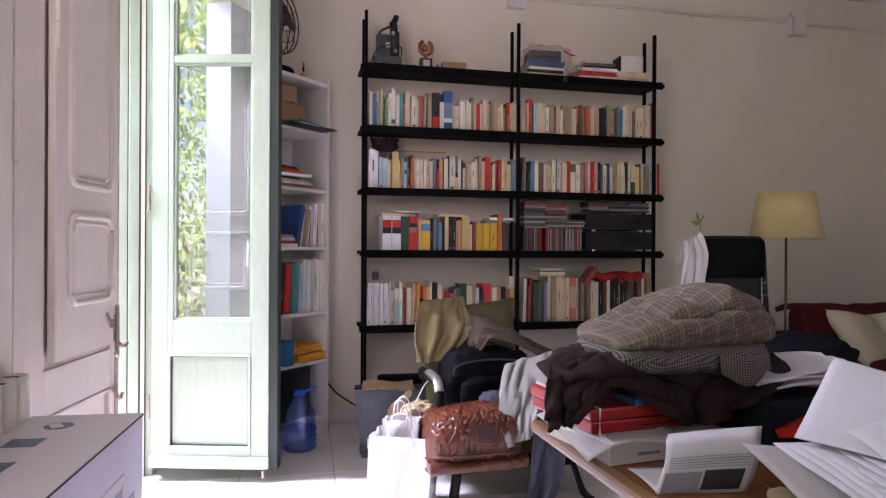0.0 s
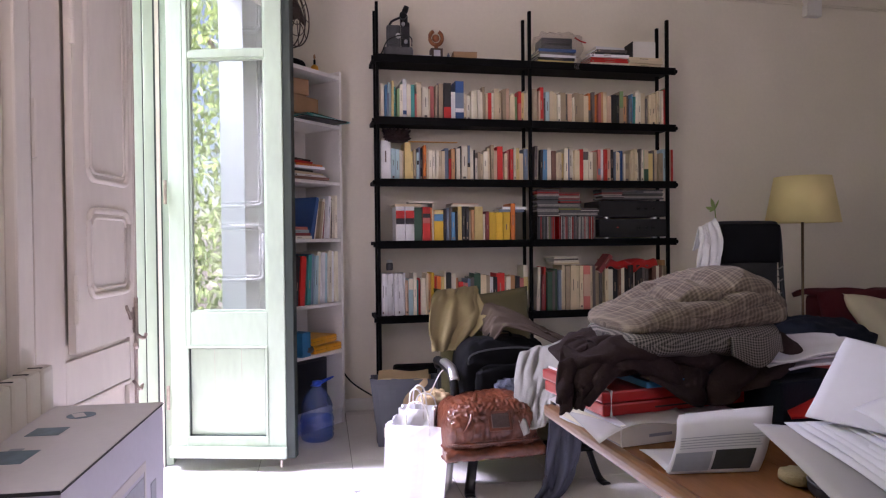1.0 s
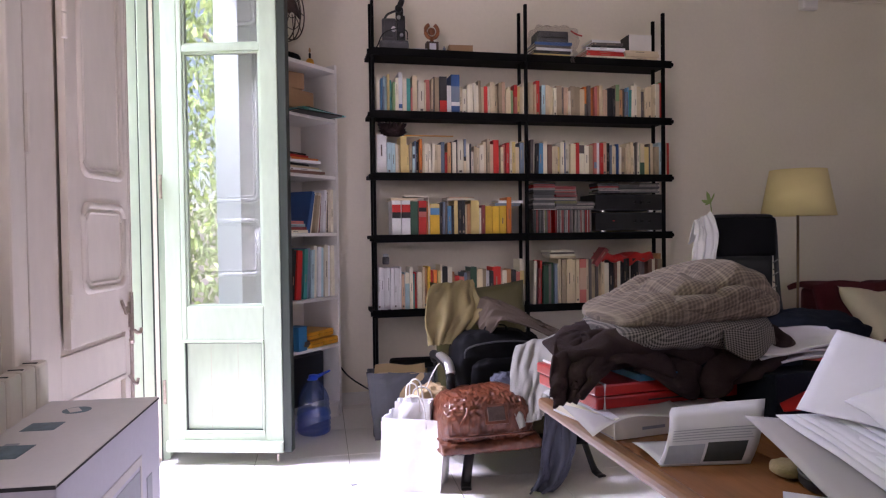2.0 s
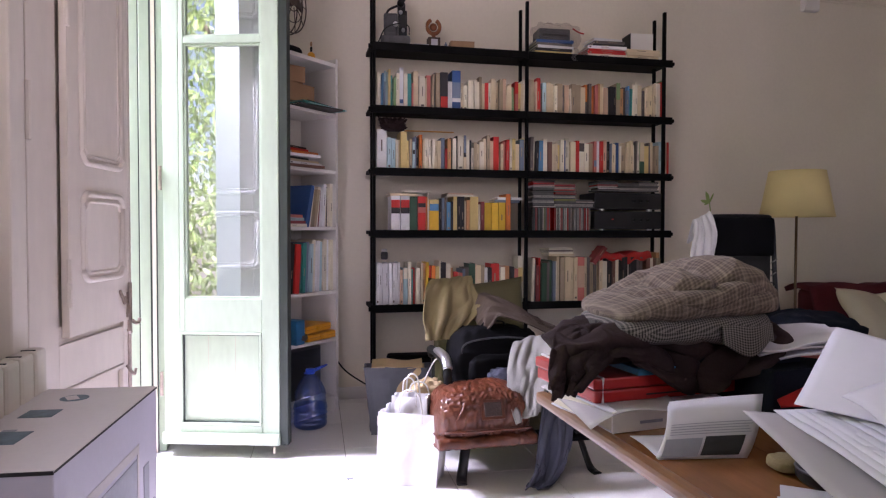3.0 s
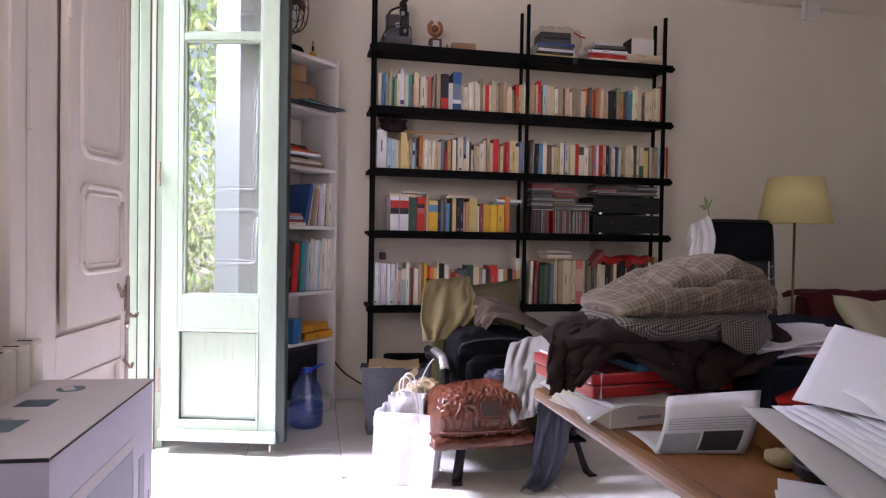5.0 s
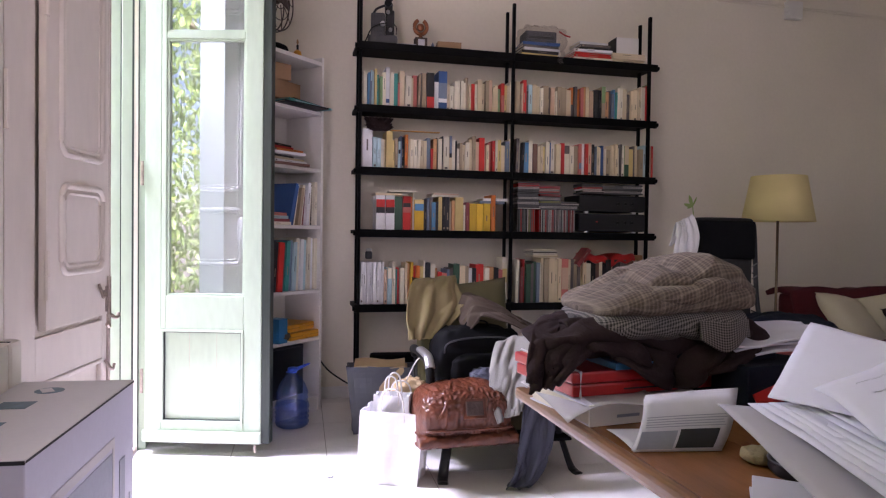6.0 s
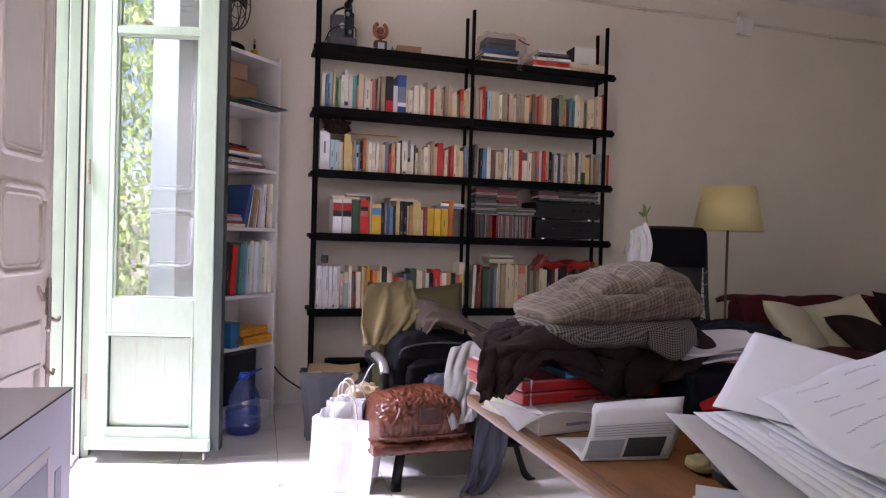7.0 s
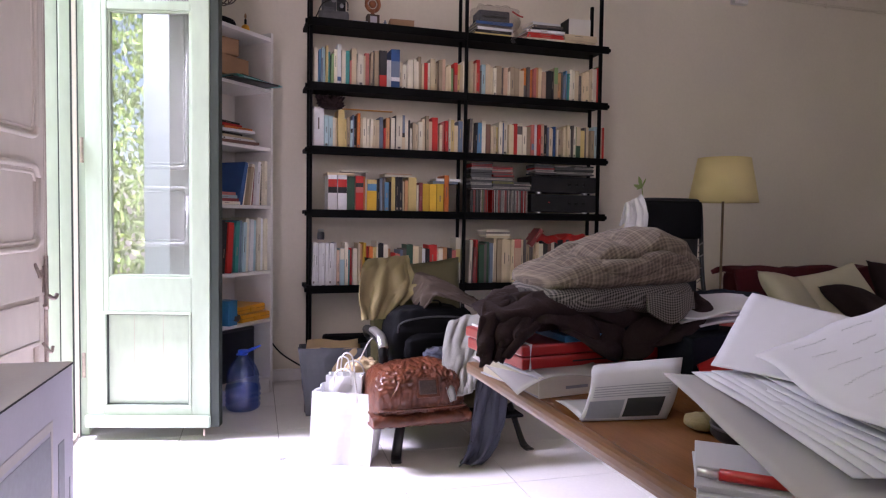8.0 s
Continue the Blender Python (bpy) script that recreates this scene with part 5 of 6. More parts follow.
bp = thing("backpack", "black nylon backpack slumped against the chair back", "backpack", (1.00, 3.40, 0.26), 4)
part("body", heap(0.205, 0.12, 0.345, 14, 0.14, 5, 64, 36, 0.36), BLACKCLOTH, bp, smooth=True)
part("front_pocket", heap(0.165, 0.05, 0.20, 15, 0.20, 6, 48, 26, 0.42), BLACKCLOTH, bp, smooth=True).location = (0.01, -0.105, 0.04)
part("zip", tube(curve_points([(-0.18, -0.10, 0.22), (-0.16, -0.115, 0.285), (0.0, -0.118, 0.305), (0.16, -0.115, 0.285), (0.18, -0.10, 0.22)], 5), 0.004), DKGREY, bp)
part("grab_handle", tube(curve_points([(-0.06, -0.02, 0.335), (-0.04, -0.03, 0.365), (0.04, -0.03, 0.365), (0.06, -0.02, 0.335)], 5), 0.007, 8, flat=0.5), BLACKCLOTH, bp, smooth=True)
part("strap", tube(curve_points([(0.06, -0.165, 0.10), (0.10, -0.17, 0.16), (0.15, -0.13, 0.24)], 5), 0.010, 8, flat=0.3), DKGREY, bp, smooth=True)


def drape(name, label, category, m, pts_left, pts_right, folds, amp, seed, nu=44, nv=30, thick=0.006, parent=None):
    """A garment hanging between two guide lines, with folds across."""
    a, b = curve_points(pts_left, 10), curve_points(pts_right, 10)

    def place(u, v):
        i, k = v * (len(a) - 1), min(int(v * (len(a) - 1)), len(a) - 2)
        p = a[k].lerp(a[k + 1], i - k)
        i, k = v * (len(b) - 1), min(int(v * (len(b) - 1)), len(b) - 2)
        q = b[k].lerp(b[k + 1], i - k)
        c = p.lerp(q, u)
        wob = 0.75 * math.sin(u * folds * 6.283 + 4.5 * noise.noise((v * 2.3, seed, u * 2)) + 1.5 * v) * (0.45 + 0.55 * v)
        crease = 1 - 2 * abs(noise.noise((u * 3.1 + v * 1.7, v * 3.4 - seed, seed * 1.3)))
        fine = noise.noise((u * 7 + seed, v * 6, seed)) + 0.7 * crease ** 3 - 0.2
        side = (q - p).cross(Vector((0, 0, 1)))
        side = side.normalized() if side.length > 1e-6 else Vector((0, -1, 0))
        return c + side * amp * (wob + 0.7 * fine) + Vector((0, 0, amp * 0.6 * fine))

    if parent:
        return part(name, sheet(nu, nv, lambda u, v: place(u, v) - parent.location, thick), m, parent, smooth=True)
    return solo(name, sheet(nu, nv, place, thick), m, label, category, smooth=True)


drape("khaki_sweater", "khaki knitted sweater hung over the chair back", "sweater", KHAKI,
      [(0.82, 3.68, 0.70), (0.775, 3.62, 0.80), (0.71, 3.52, 0.765), (0.685, 3.46, 0.64), (0.70, 3.44, 0.535)],
      [(0.98, 3.68, 0.72), (0.965, 3.63, 0.815), (0.955, 3.53, 0.77), (0.965, 3.47, 0.68), (0.835, 3.45, 0.54)], 3.0, 0.017, 2.0, 80, 50)
drape("taupe_sweater", "taupe knitted sleeve trailing over the backpack", "sweater", TAUPE,
      [(0.93, 3.50, 0.63), (0.97, 3.46, 0.745), (1.09, 3.42, 0.715), (1.21, 3.38, 0.645), (1.36, 3.36, 0.575)],
      [(0.95, 3.33, 0.58), (1.00, 3.31, 0.655), (1.12, 3.30, 0.635), (1.25, 3.28, 0.575), (1.38, 3.27, 0.53)], 2.0, 0.020, 5.0, 70, 40)
drape("grey_jacket", "light grey denim jacket draped over the armrest", "jacket", LIGHTGREY,
      [(1.10, 3.30, 0.46), (1.05, 3.22, 0.55), (0.985, 3.10, 0.47), (0.945, 3.00, 0.36), (0.965, 2.95, 0.27)],
      [(1.30, 3.30, 0.48), (1.27, 3.22, 0.60), (1.22, 3.08, 0.545), (1.13, 3.00, 0.42), (1.075, 2.95, 0.31)], 1.5, 0.017, 7.0, 70, 44)
solo("slate_shirt", heap(0.085, 0.07, 0.085, 21, 0.5, 7), GREYBLUE, "slate jersey shirt crumpled on the leather bag", "shirt", (1.01, 3.22, 0.35), smooth=True)
drape("slate_scarf", "slate jersey scarf hanging down to the floor", "scarf", GREYBLUE,
      [(1.18, 3.12, 0.44), (1.14, 3.02, 0.42), (1.08, 2.97, 0.30), (1.06, 2.955, 0.16), (1.035, 2.94, 0.06), (1.00, 2.93, 0.012)],
      [(1.28, 3.10, 0.42), (1.25, 3.00, 0.40), (1.22, 2.95, 0.28), (1.20, 2.94, 0.15), (1.15, 2.92, 0.045), (1.09, 2.90, 0.012)], 1.6, 0.026, 9.0, 60, 44)


# ---- printer carton and radiator by the shutter ----
pb = thing("printer_carton", "large white and lavender printed carton standing on the floor", "carton", (-0.233, 2.15, 0), -4.4)
BW, BL, BH = 0.245, 0.585, 0.66
part("carton_body", box(-BW, 0, -BL, 0, 0, BH - 0.002, 0.003), CARDSIDE, pb)
part("top_flap", box(-BW - 0.001, 0.001, -BL - 0.001, 0.001, BH - 0.002, BH + 0.002, 0.001), CARD, pb)
part("flap_edge", box(-0.0005, 0.0018, -BL, 0, BH - 0.0035, BH + 0.0005), INK, pb)
part("flap_edge", box(-BW, 0, -BL - 0.0018, -BL + 0.0005, BH - 0.006, BH + 0.0005), INK, pb)
part("round_mark", lathe([(0.030, 0), (0.030, 0.0008)], 28), TEALPRINT, pb).location = (-0.150, -0.10, BH + 0.002)
part("mark_stroke", box(-0.012, 0.012, -0.02, 0.02, 0, 0.0006, m=pose(-0.155, -0.10, BH + 0.0028, 0, 0, 30)), CARD, pb)
part("printed_block", box(-0.20, -0.135, -0.26, -0.20, BH + 0.002, BH + 0.0028), TEALPRINT, pb)
part("printed_block", box(-0.215, -0.125, -0.44, -0.36, BH + 0.002, BH + 0.0028), TEALPRINT, pb)
part("printed_tab", box(-0.185, -0.160, -0.358, -0.345, BH + 0.002, BH + 0.0026), GREYPRINT, pb)
# drawing of the machine on the side
part("printed_machine", box(0.0, 0.0010, -0.50, -0.16, 0.05, 0.535), GREYPRINT, pb)
part("printed_outline", box(0.0, 0.0014, -0.158, -0.146, 0.05, 0.565), CARD, pb)
part("printed_outline", box(0.0, 0.0014, -0.50, -0.146, 0.545, 0.565), CARD, pb)
part("printed_panel", box(0.0, 0.0012, -0.11, -0.07, 0.33, 0.50), GREYPRINT, pb)
part("printed_bar", box(0.0, 0.0012, -0.035, -0.028, 0.25, 0.40), GREYPRINT, pb)
part("printed_mark", lathe([(0.022, 0), (0.022, 0.0008)], 24), TEALPRINT, pb).matrix_basis = pose(-0.20, -BL - 0.0005, 0.60, 90, 0, 0)

rad = thing("radiator", "cream enamelled column radiator under the window wall", "radiator", (-0.545, 0, 0))
for k in range(12):
    y = 2.175 - 0.082 * k
    col = part("column", box(0.02, 0.064, y - 0.079, y, 0.14, 0.765, 0.012), RADIATOR, rad)
    part("column_web", box(0.0, 0.02, y - 0.05, y - 0.03, 0.16, 0.75, 0.003), RADIATOR, col)
    # the dark inside of the top slit is a thin dark strip
    part("top_slot", box(0.028, 0.058, y - 0.064, y - 0.058, 0.7645, 0.7665), INK, col)
part("pipe", tube([(0.04, 2.182, 0.18), (0.04, 2.20, 0.18), (0.04, 2.20, 0.0)], 0.010), RADIATOR, rad)

# ---- things on the table ----
T = TZ + 0.001


def stack(name, label, category, at, turn, w, d, h, m, sheets=4, group=""):
    """Loose sheets or boards lying on one another, slightly askew."""
    r = random.Random(int(at[0] * 1000) + int(at[1] * 1000))
    ob = thing(name, label, category, at, turn, group)
    t = h / sheets
    for i in range(sheets):
        a, sx, sy = r.uniform(-2.2, 2.2), r.uniform(-0.006, 0.006), r.uniform(-0.006, 0.006)
        part("sheet", box(0, w, 0, d, 0, t * 0.92, min(0.001, t * 0.3), m=pose(sx, sy, i * t, 0, 0, a)), m, ob)
    return ob


wbk = thing("white_binder", "thick white binder lying on the table", "binder", (0.603, 1.405, T), 7)
part("cover", box(0, 0.25, 0, 0.20, 0, 0.003, 0.001), PAPER, wbk)
part("cover", box(0, 0.25, 0, 0.20, 0.033, 0.036, 0.001), PAPER, wbk)
part("spine", box(0.002, 0.25, -0.003, 0.001, 0, 0.036, 0.001), LAMINATE, wbk)
part("page_block", box(0.004, 0.245, 0.004, 0.196, 0.003, 0.033), PAGES, wbk)
part("spine_lettering_bar", box(0.055, 0.10, -0.0036, -0.003, 0.012, 0.017), GREYPRINT, wbk)
sl = solo("plastic_sleeve", sheet(14, 14, lambda u, v: (0.565 + 0.17 * u + 0.03 * v, 1.40 + 0.30 * v - 0.02 * u, 0.752 + 0.006 * math.sin(u * 5 + v * 3) - 0.030 * (1 - u) ** 3 + 0.01 * u * v), 0.0008), SLEEVE, "clear plastic sleeve sticking out over the table edge", "sleeve", smooth=True)

rf = thing("red_folder", "glossy red plastic folder box under the clothes", "folder", (0.598, 1.452, T + 0.037), 6)
part("lower_shell", box(0, 0.33, 0, 0.22, 0, 0.022, 0.004), REDPL, rf)
part("upper_shell", box(-0.004, 0.334, -0.003, 0.222, 0.024, 0.044, 0.004), REDPL, rf)
part("elastic", tube([(0.012, -0.004, 0.0), (0.012, -0.005, 0.044), (0.012, 0.222, 0.046)], 0.0025), WHITECLOTH, rf)
part("label_bar", box(0.10, 0.19, -0.0036, -0.003, 0.009, 0.012), INK, rf)
solo("blue_card", box(0, 0.11, 0, 0.12, 0, 0.012, 0.001), BLUEPL, "blue card folder on the red folder", "folder", (0.675, 1.447, T + 0.083), 5)
solo("red_folder_sheet", sheet(8, 8, lambda u, v: (0.16 * u, 0.20 * v, 0.02 * u + 0.05 * v), 0.003), REDPL, "open red folder tilted among the papers", "folder", (0.905, 1.38, T + 0.035), -25)
solo("dark_folder", box(0, 0.22, 0, 0.16, 0, 0.05, 0.006), NAVYCLOTH, "dark blue fabric folder under the clothes", "folder", (0.80, 1.46, T + 0.083), 2)

solo("black_garment", heap(0.20, 0.10, 0.085, 41, 0.22, 5), BLACKCLOTH, "black folded garment under the brown sweater", "garment", (0.81, 1.585, T + 0.082), smooth=True)
bs = thing("brown_sweater", "dark brown wool sweater crumpled in deep folds", "sweater", (0.79, 1.575, T + 0.080))


def woven(bm, wide, high):
    """Give a sheet's weave its real size."""
    uv = bm.loops.layers.uv.active
    for f in bm.faces:
        for lp in f.loops:
            lp[uv].uv = (lp[uv].uv[0] * wide, lp[uv].uv[1] * high)
    return bm


def at_base(bm, base):
    """Keep a mesh in its place while its thing stands elsewhere."""
    bmesh.ops.translate(bm, verts=bm.verts, vec=-base.location)
    return bm


part("body", at_base(garment([(0.545, 0.838, 0.850, 1.53), (0.58, 0.820, 0.862, 1.54), (0.66, 0.812, 0.876, 1.55), (0.76, 0.805, 0.886, 1.56), (0.87, 0.805, 0.880, 1.56), (0.94, 0.82, 0.868, 1.55), (1.00, 0.828, 0.846, 1.53)], 0.105, 3.0, 0.034, 1.2, 1.0), bs), BROWNCLOTH, bs, smooth=True)
drape("sleeve", "dark brown wool sleeve hanging over the folder edge", "sweater sleeve", BROWNCLOTH,
      [(0.62, 1.60, 0.856), (0.56, 1.54, 0.858), (0.532, 1.49, 0.836), (0.515, 1.46, 0.80), (0.522, 1.45, 0.760)],
      [(0.80, 1.56, 0.875), (0.73, 1.48, 0.866), (0.67, 1.44, 0.850), (0.615, 1.43, 0.825), (0.567, 1.43, 0.782)], 1.7, 0.016, 12.0, 60, 40, parent=bs)
# front edge of the sweater: an uneven hem with hanging points
HEM = curve_points([(0.60, 0, 0.815), (0.635, 0, 0.832), (0.675, 0, 0.812), (0.725, 0, 0.782), (0.765, 0, 0.762), (0.805, 0, 0.758), (0.855, 0, 0.775), (0.905, 0, 0.795), (0.955, 0, 0.818), (0.985, 0, 0.832)], 8)


def hem_place(u, v):
    i = min(int(u * (len(HEM) - 1)), len(HEM) - 2)
    low = HEM[i].lerp(HEM[i + 1], u * (len(HEM) - 1) - i)
    wave = abs(math.sin(u * 14 + 2.2 * noise.noise((u * 4, v * 2.5, 3.0)) + 2.6 * v)) ** 0.7 - 0.6
    wave += 0.5 * noise.noise((u * 9, v * 5, 7.0))
    z = 0.872 + (low.z - 0.872) * v
    return (low.x + 0.02 * (1 - v) * math.sin(u * 6), 1.515 - 0.075 * math.sin(v * 1.5) - 0.017 * wave * (0.3 + v), z + 0.010 * wave * (1 - v))


part("hem", at_base(sheet(90, 34, hem_place, 0.005), bs), BROWNCLOTH, bs, smooth=True)
cj = thing("check_jacket", "small-check wool jacket folded on the pile", "jacket", (0.80, 1.55, 0.838))
part("body", at_base(garment([(0.640, 0.860, 0.880, 1.54), (0.669, 0.842, 0.894, 1.55), (0.744, 0.838, 0.901, 1.55), (0.845, 0.834, 0.901, 1.55), (0.895, 0.830, 0.901, 1.55), (0.932, 0.840, 0.901, 1.55), (0.955, 0.858, 0.884, 1.55)], 0.115, 5.0, 0.009, 1.6, 0.25), cj), HOUND, cj, smooth=True)
part("pocket_flap", at_base(woven(sheet(16, 10, lambda u, v: (0.825 + 0.105 * u, 1.432 - 0.004 * math.sin(math.pi * u) - 0.006 * v + 0.03 * max(0, u - 0.7), 0.878 - 0.042 * v * (0.75 + 0.5 * math.sin(math.pi * min(1, u * 1.15))) + 0.002 * math.sin(u * 9)), 0.004), 0.105, 0.056), cj), HOUND, cj, smooth=True)
pj = thing("plaid_jacket", "brown plaid wool jacket folded on top of the pile", "jacket", (0.80, 1.55, 0.90))
part("lower_fold", at_base(garment([(0.648, 0.888, 0.896, 1.55), (0.671, 0.880, 0.916, 1.55), (0.728, 0.880, 0.935, 1.55), (0.810, 0.882, 0.942, 1.55), (0.892, 0.882, 0.945, 1.55), (0.945, 0.884, 0.938, 1.55), (0.971, 0.894, 0.918, 1.55)], 0.118, 9.0, 0.015, 1.2, 0.6), pj), PLAID, pj, smooth=True)
part("upper_fold", at_base(garment([(0.671, 0.910, 0.914, 1.55), (0.720, 0.908, 0.942, 1.56), (0.785, 0.910, 0.962, 1.56), (0.851, 0.912, 0.982, 1.56), (0.892, 0.912, 0.990, 1.56), (0.933, 0.908, 0.974, 1.56), (0.961, 0.904, 0.946, 1.56), (0.976, 0.907, 0.919, 1.56)], 0.108, 2.0, 0.024, 0.9, 1.3), pj), PLAID, pj, smooth=True)
part("sleeve_fold", at_base(garment([(0.691, 0.905, 0.911, 1.475), (0.745, 0.902, 0.931, 1.468), (0.810, 0.905, 0.941, 1.465), (0.875, 0.915, 0.954, 1.468), (0.929, 0.915, 0.948, 1.485), (0.957, 0.920, 0.931, 1.50)], 0.036, 6.0, 0.008, 1.3, 1.2), pj), PLAID, pj, smooth=True)

# folded brochure standing like a tent
br = thing("brochure", "white folded brochure with grey photographs standing open", "brochure", (0.612, 1.274, T), -9)


def leaf_at(u, v):
    return Vector((0.134 * u + 0.030 * v + 0.014 * u * v, 0.040 * v * v + 0.004 * math.sin(u * 3) * v, 0.068 * v + 0.010 * u * v))


part("front_leaf", sheet(10, 8, leaf_at, 0.001), PAPER, br, smooth=True)
for k in (1, 2):
    part("inner_leaf", sheet(10, 8, lambda u, v, k=k: leaf_at(u, v) + Vector((0.003 * k * v, 0.004 * k, 0.0022 * k * v)), 0.0008), PAPER, br, smooth=True)
part("lower_leaf", sheet(10, 8, lambda u, v: (0.134 * u - 0.005 * v, 0.105 * v, 0.003 + 0.003 * math.sin(v * 3)), 0.001), PAPER, br, smooth=True)


def on_leaf(name, u0, u1, v0, v1, m):
    return part(name, sheet(4, 4, lambda a, b: leaf_at(u0 + (u1 - u0) * a, v0 + (v1 - v0) * b) + Vector((0, -0.0007, 0.0002)), 0.0003), m, br)


on_leaf("photograph", 0.02, 0.42, 0.05, 0.40, GREYPRINT)
on_leaf("photograph", 0.45, 0.88, 0.07, 0.42, INK)
for k in range(5):
    on_leaf("text_bar", 0.05, 0.93 - 0.02 * (k % 3), 0.47 + 0.045 * k, 0.482 + 0.045 * k, GREYPRINT)

# papers at the near end of the table
stack("booklets", "small pile of white booklets on the table", "booklets", (0.585, 0.985, T), -38, 0.20, 0.155, 0.020, PAPER, 5)
pn = thing("red_marker", "red marker pen with a clear cap on the booklets", "pen", (0.615, 0.985, T + 0.028), -42)
part("barrel", tube([(0, 0, 0), (0.10, 0, 0)], 0.0065, 12), REDPL, pn, smooth=True)
part("cap", tube([(-0.022, 0, 0), (0, 0, 0)], 0.0055, 12), ALU, pn, smooth=True)
solo("olive_pouch", heap(0.028, 0.024, 0.022, 51, 0.35, 5, 30, 16), KHAKI, "small olive cloth pouch on the table", "pouch", (0.765, 1.195, T), smooth=True)
rc = thing("round_case", "black round case under the papers", "case", (0.795, 1.14, T))
part("shell", lathe([(0.045, 0), (0.05, 0.006), (0.05, 0.03), (0.044, 0.036), (0.01, 0.037)], 26), BLACKPL, rc, smooth=True)
part("rim", lathe([(0.0505, 0.016), (0.0515, 0.018), (0.0505, 0.020)], 26), DKGREY, rc, smooth=True)
bx = thing("desk_tray", "white plastic tray holding loose papers", "tray", (0.72, 0.80, T), -20)
part("base", box(0, 0.36, 0, 0.26, 0, 0.012, 0.004), LAMINATE, bx)
part("rim", box(0, 0.006, 0, 0.26, 0.012, 0.045, 0.002), LAMINATE, bx)
part("rim", box(0.354, 0.36, 0, 0.26, 0.012, 0.045, 0.002), LAMINATE, bx)


def patch(name, label, category, c00, c10, c01, c11, m, wave=0.008, seed=0.0, thick=0.0012, n=22, group="loose papers"):
    """A sheet of paper spanned between four corners, gently curled."""
    a, b, c, d = (Vector(q) for q in (c00, c10, c01, c11))

    def place(u, v):
        p = a.lerp(b, u).lerp(c.lerp(d, u), v)
        lift = math.sin(math.pi * u) * math.sin(math.pi * v)
        return p + Vector((0, 0, wave * (math.sin(u * 4 + seed) * math.sin(v * 3.3 + seed * 2) + 0.8 * noise.noise((u * 3 + seed, v * 3, seed))) - wave * 0.4 * lift))

    ob = solo(name, sheet(n, n, place, thick), m, label, category, group=group, smooth=True)
    return ob, place


sleeve2, _ = patch("plastic_sleeve", "clear plastic sleeve under the loose papers", "sleeve", (0.745, 1.265, 0.775), (0.60, 0.86, 0.765), (1.05, 1.15, 0.775), (0.95, 0.78, 0.765), SLEEVE, 0.004, 1.0)
for k in range(7):
    patch("paper_sheet", "printed white sheet in the untidy paper stack", "paper", (0.785 + 0.008 * k, 1.25 - 0.012 * k, 0.783 + 0.0022 * k), (0.655 + 0.012 * k, 0.86 - 0.01 * k, 0.778 + 0.0022 * k), (1.08, 1.15 - 0.01 * k, 0.79 + 0.0022 * k), (0.97, 0.77, 0.782 + 0.0022 * k), PAPER, 0.003, 2.0 + k * 0.4)
peak, _ = patch("paper_sheet", "white sheet of paper curling up from the stack", "paper", (0.79, 1.215, 0.803), (0.90, 0.82, 0.81), (0.925, 1.285, 0.890), (1.06, 1.00, 0.838), PAPER, 0.006, 4.0)
note, place = patch("handwritten_sheet", "creased sheet of paper with faint handwriting", "paper", (0.79, 1.13, 0.828), (0.70, 0.82, 0.806), (1.02, 1.10, 0.912), (0.96, 0.76, 0.87), PAPER, 0.012, 6.0)
r = random.Random(5)
for k in range(6):
    for w in range(r.randint(2, 3)):
        u0, v0 = 0.10 + 0.12 * k, 0.12 + 0.28 * w + r.uniform(0, 0.06)
        ln = r.uniform(0.12, 0.22)
        pts = [place(u0 + 0.007 * math.sin(s * 1.9 + k) * (0.4 + 0.6 * math.sin(s * 0.7) ** 2), min(v0 + ln * s / 36, 0.97)) + Vector((0, 0, 0.0004)) for s in range(37)]
        part("handwriting_bar", tube(pts, 0.0004, 4), FAINT, note)
solo("black_pen", box(-0.004, 0.004, -0.03, 0.03, 0, 0.008, 0.002), BLACKPL, "black pen lying on the paper stack", "pen", (0.842, 1.19, 0.812), 8)
for k in range(3):
    patch("paper_sheet", "white pages of an open pad behind the papers", "paper", (0.90, 1.44 - 0.01 * k, 0.815 + 0.012 * k), (1.05 + 0.012 * k, 1.40, 0.83 + 0.012 * k), (0.93, 1.56, 0.835 + 0.010 * k), (1.10, 1.50, 0.85 + 0.010 * k), PAPER, 0.006, 8.0 + k, 0.004)
solo("pad_block", box(0, 0.20, 0, 0.16, 0, 0.09, 0.006), NAVYCLOTH, "dark folder block beneath the open pad", "folder", (0.905, 1.40, T), 10)

# ---- right side: reclining chair, lamp, sofa ----
rc2 = thing("reclining_chair", "black tubular reclining chair with a padded head rest", "chair", (2.375, 3.45, 0), -6)
bar = curve_points([(-0.19, 0.05, 0.30), (-0.185, 0.0, 0.70), (-0.18, 0.03, 1.06), (-0.165, 0.035, 1.108), (-0.13, 0.036, 1.122), (0.13, 0.036, 1.122), (0.165, 0.035, 1.108), (0.18, 0.03, 1.06), (0.185, 0.0, 0.70), (0.21, -0.06, 0.40)], 6)
part("back_frame", tube(bar, 0.012, 8), STEELBLK, rc2, smooth=True)
part("head_rest", box(-0.165, 0.165, -0.015, 0.03, 0.915, 1.118, 0.018), BLACKCLOTH, rc2, smooth=True)
part("net_back", sheet(12, 16, lambda u, v: (-0.155 + 0.31 * u, 0.01 - 0.02 * math.sin(math.pi * u), 0.35 + 0.57 * v), 0.002), MESHBLACK, rc2, smooth=True)
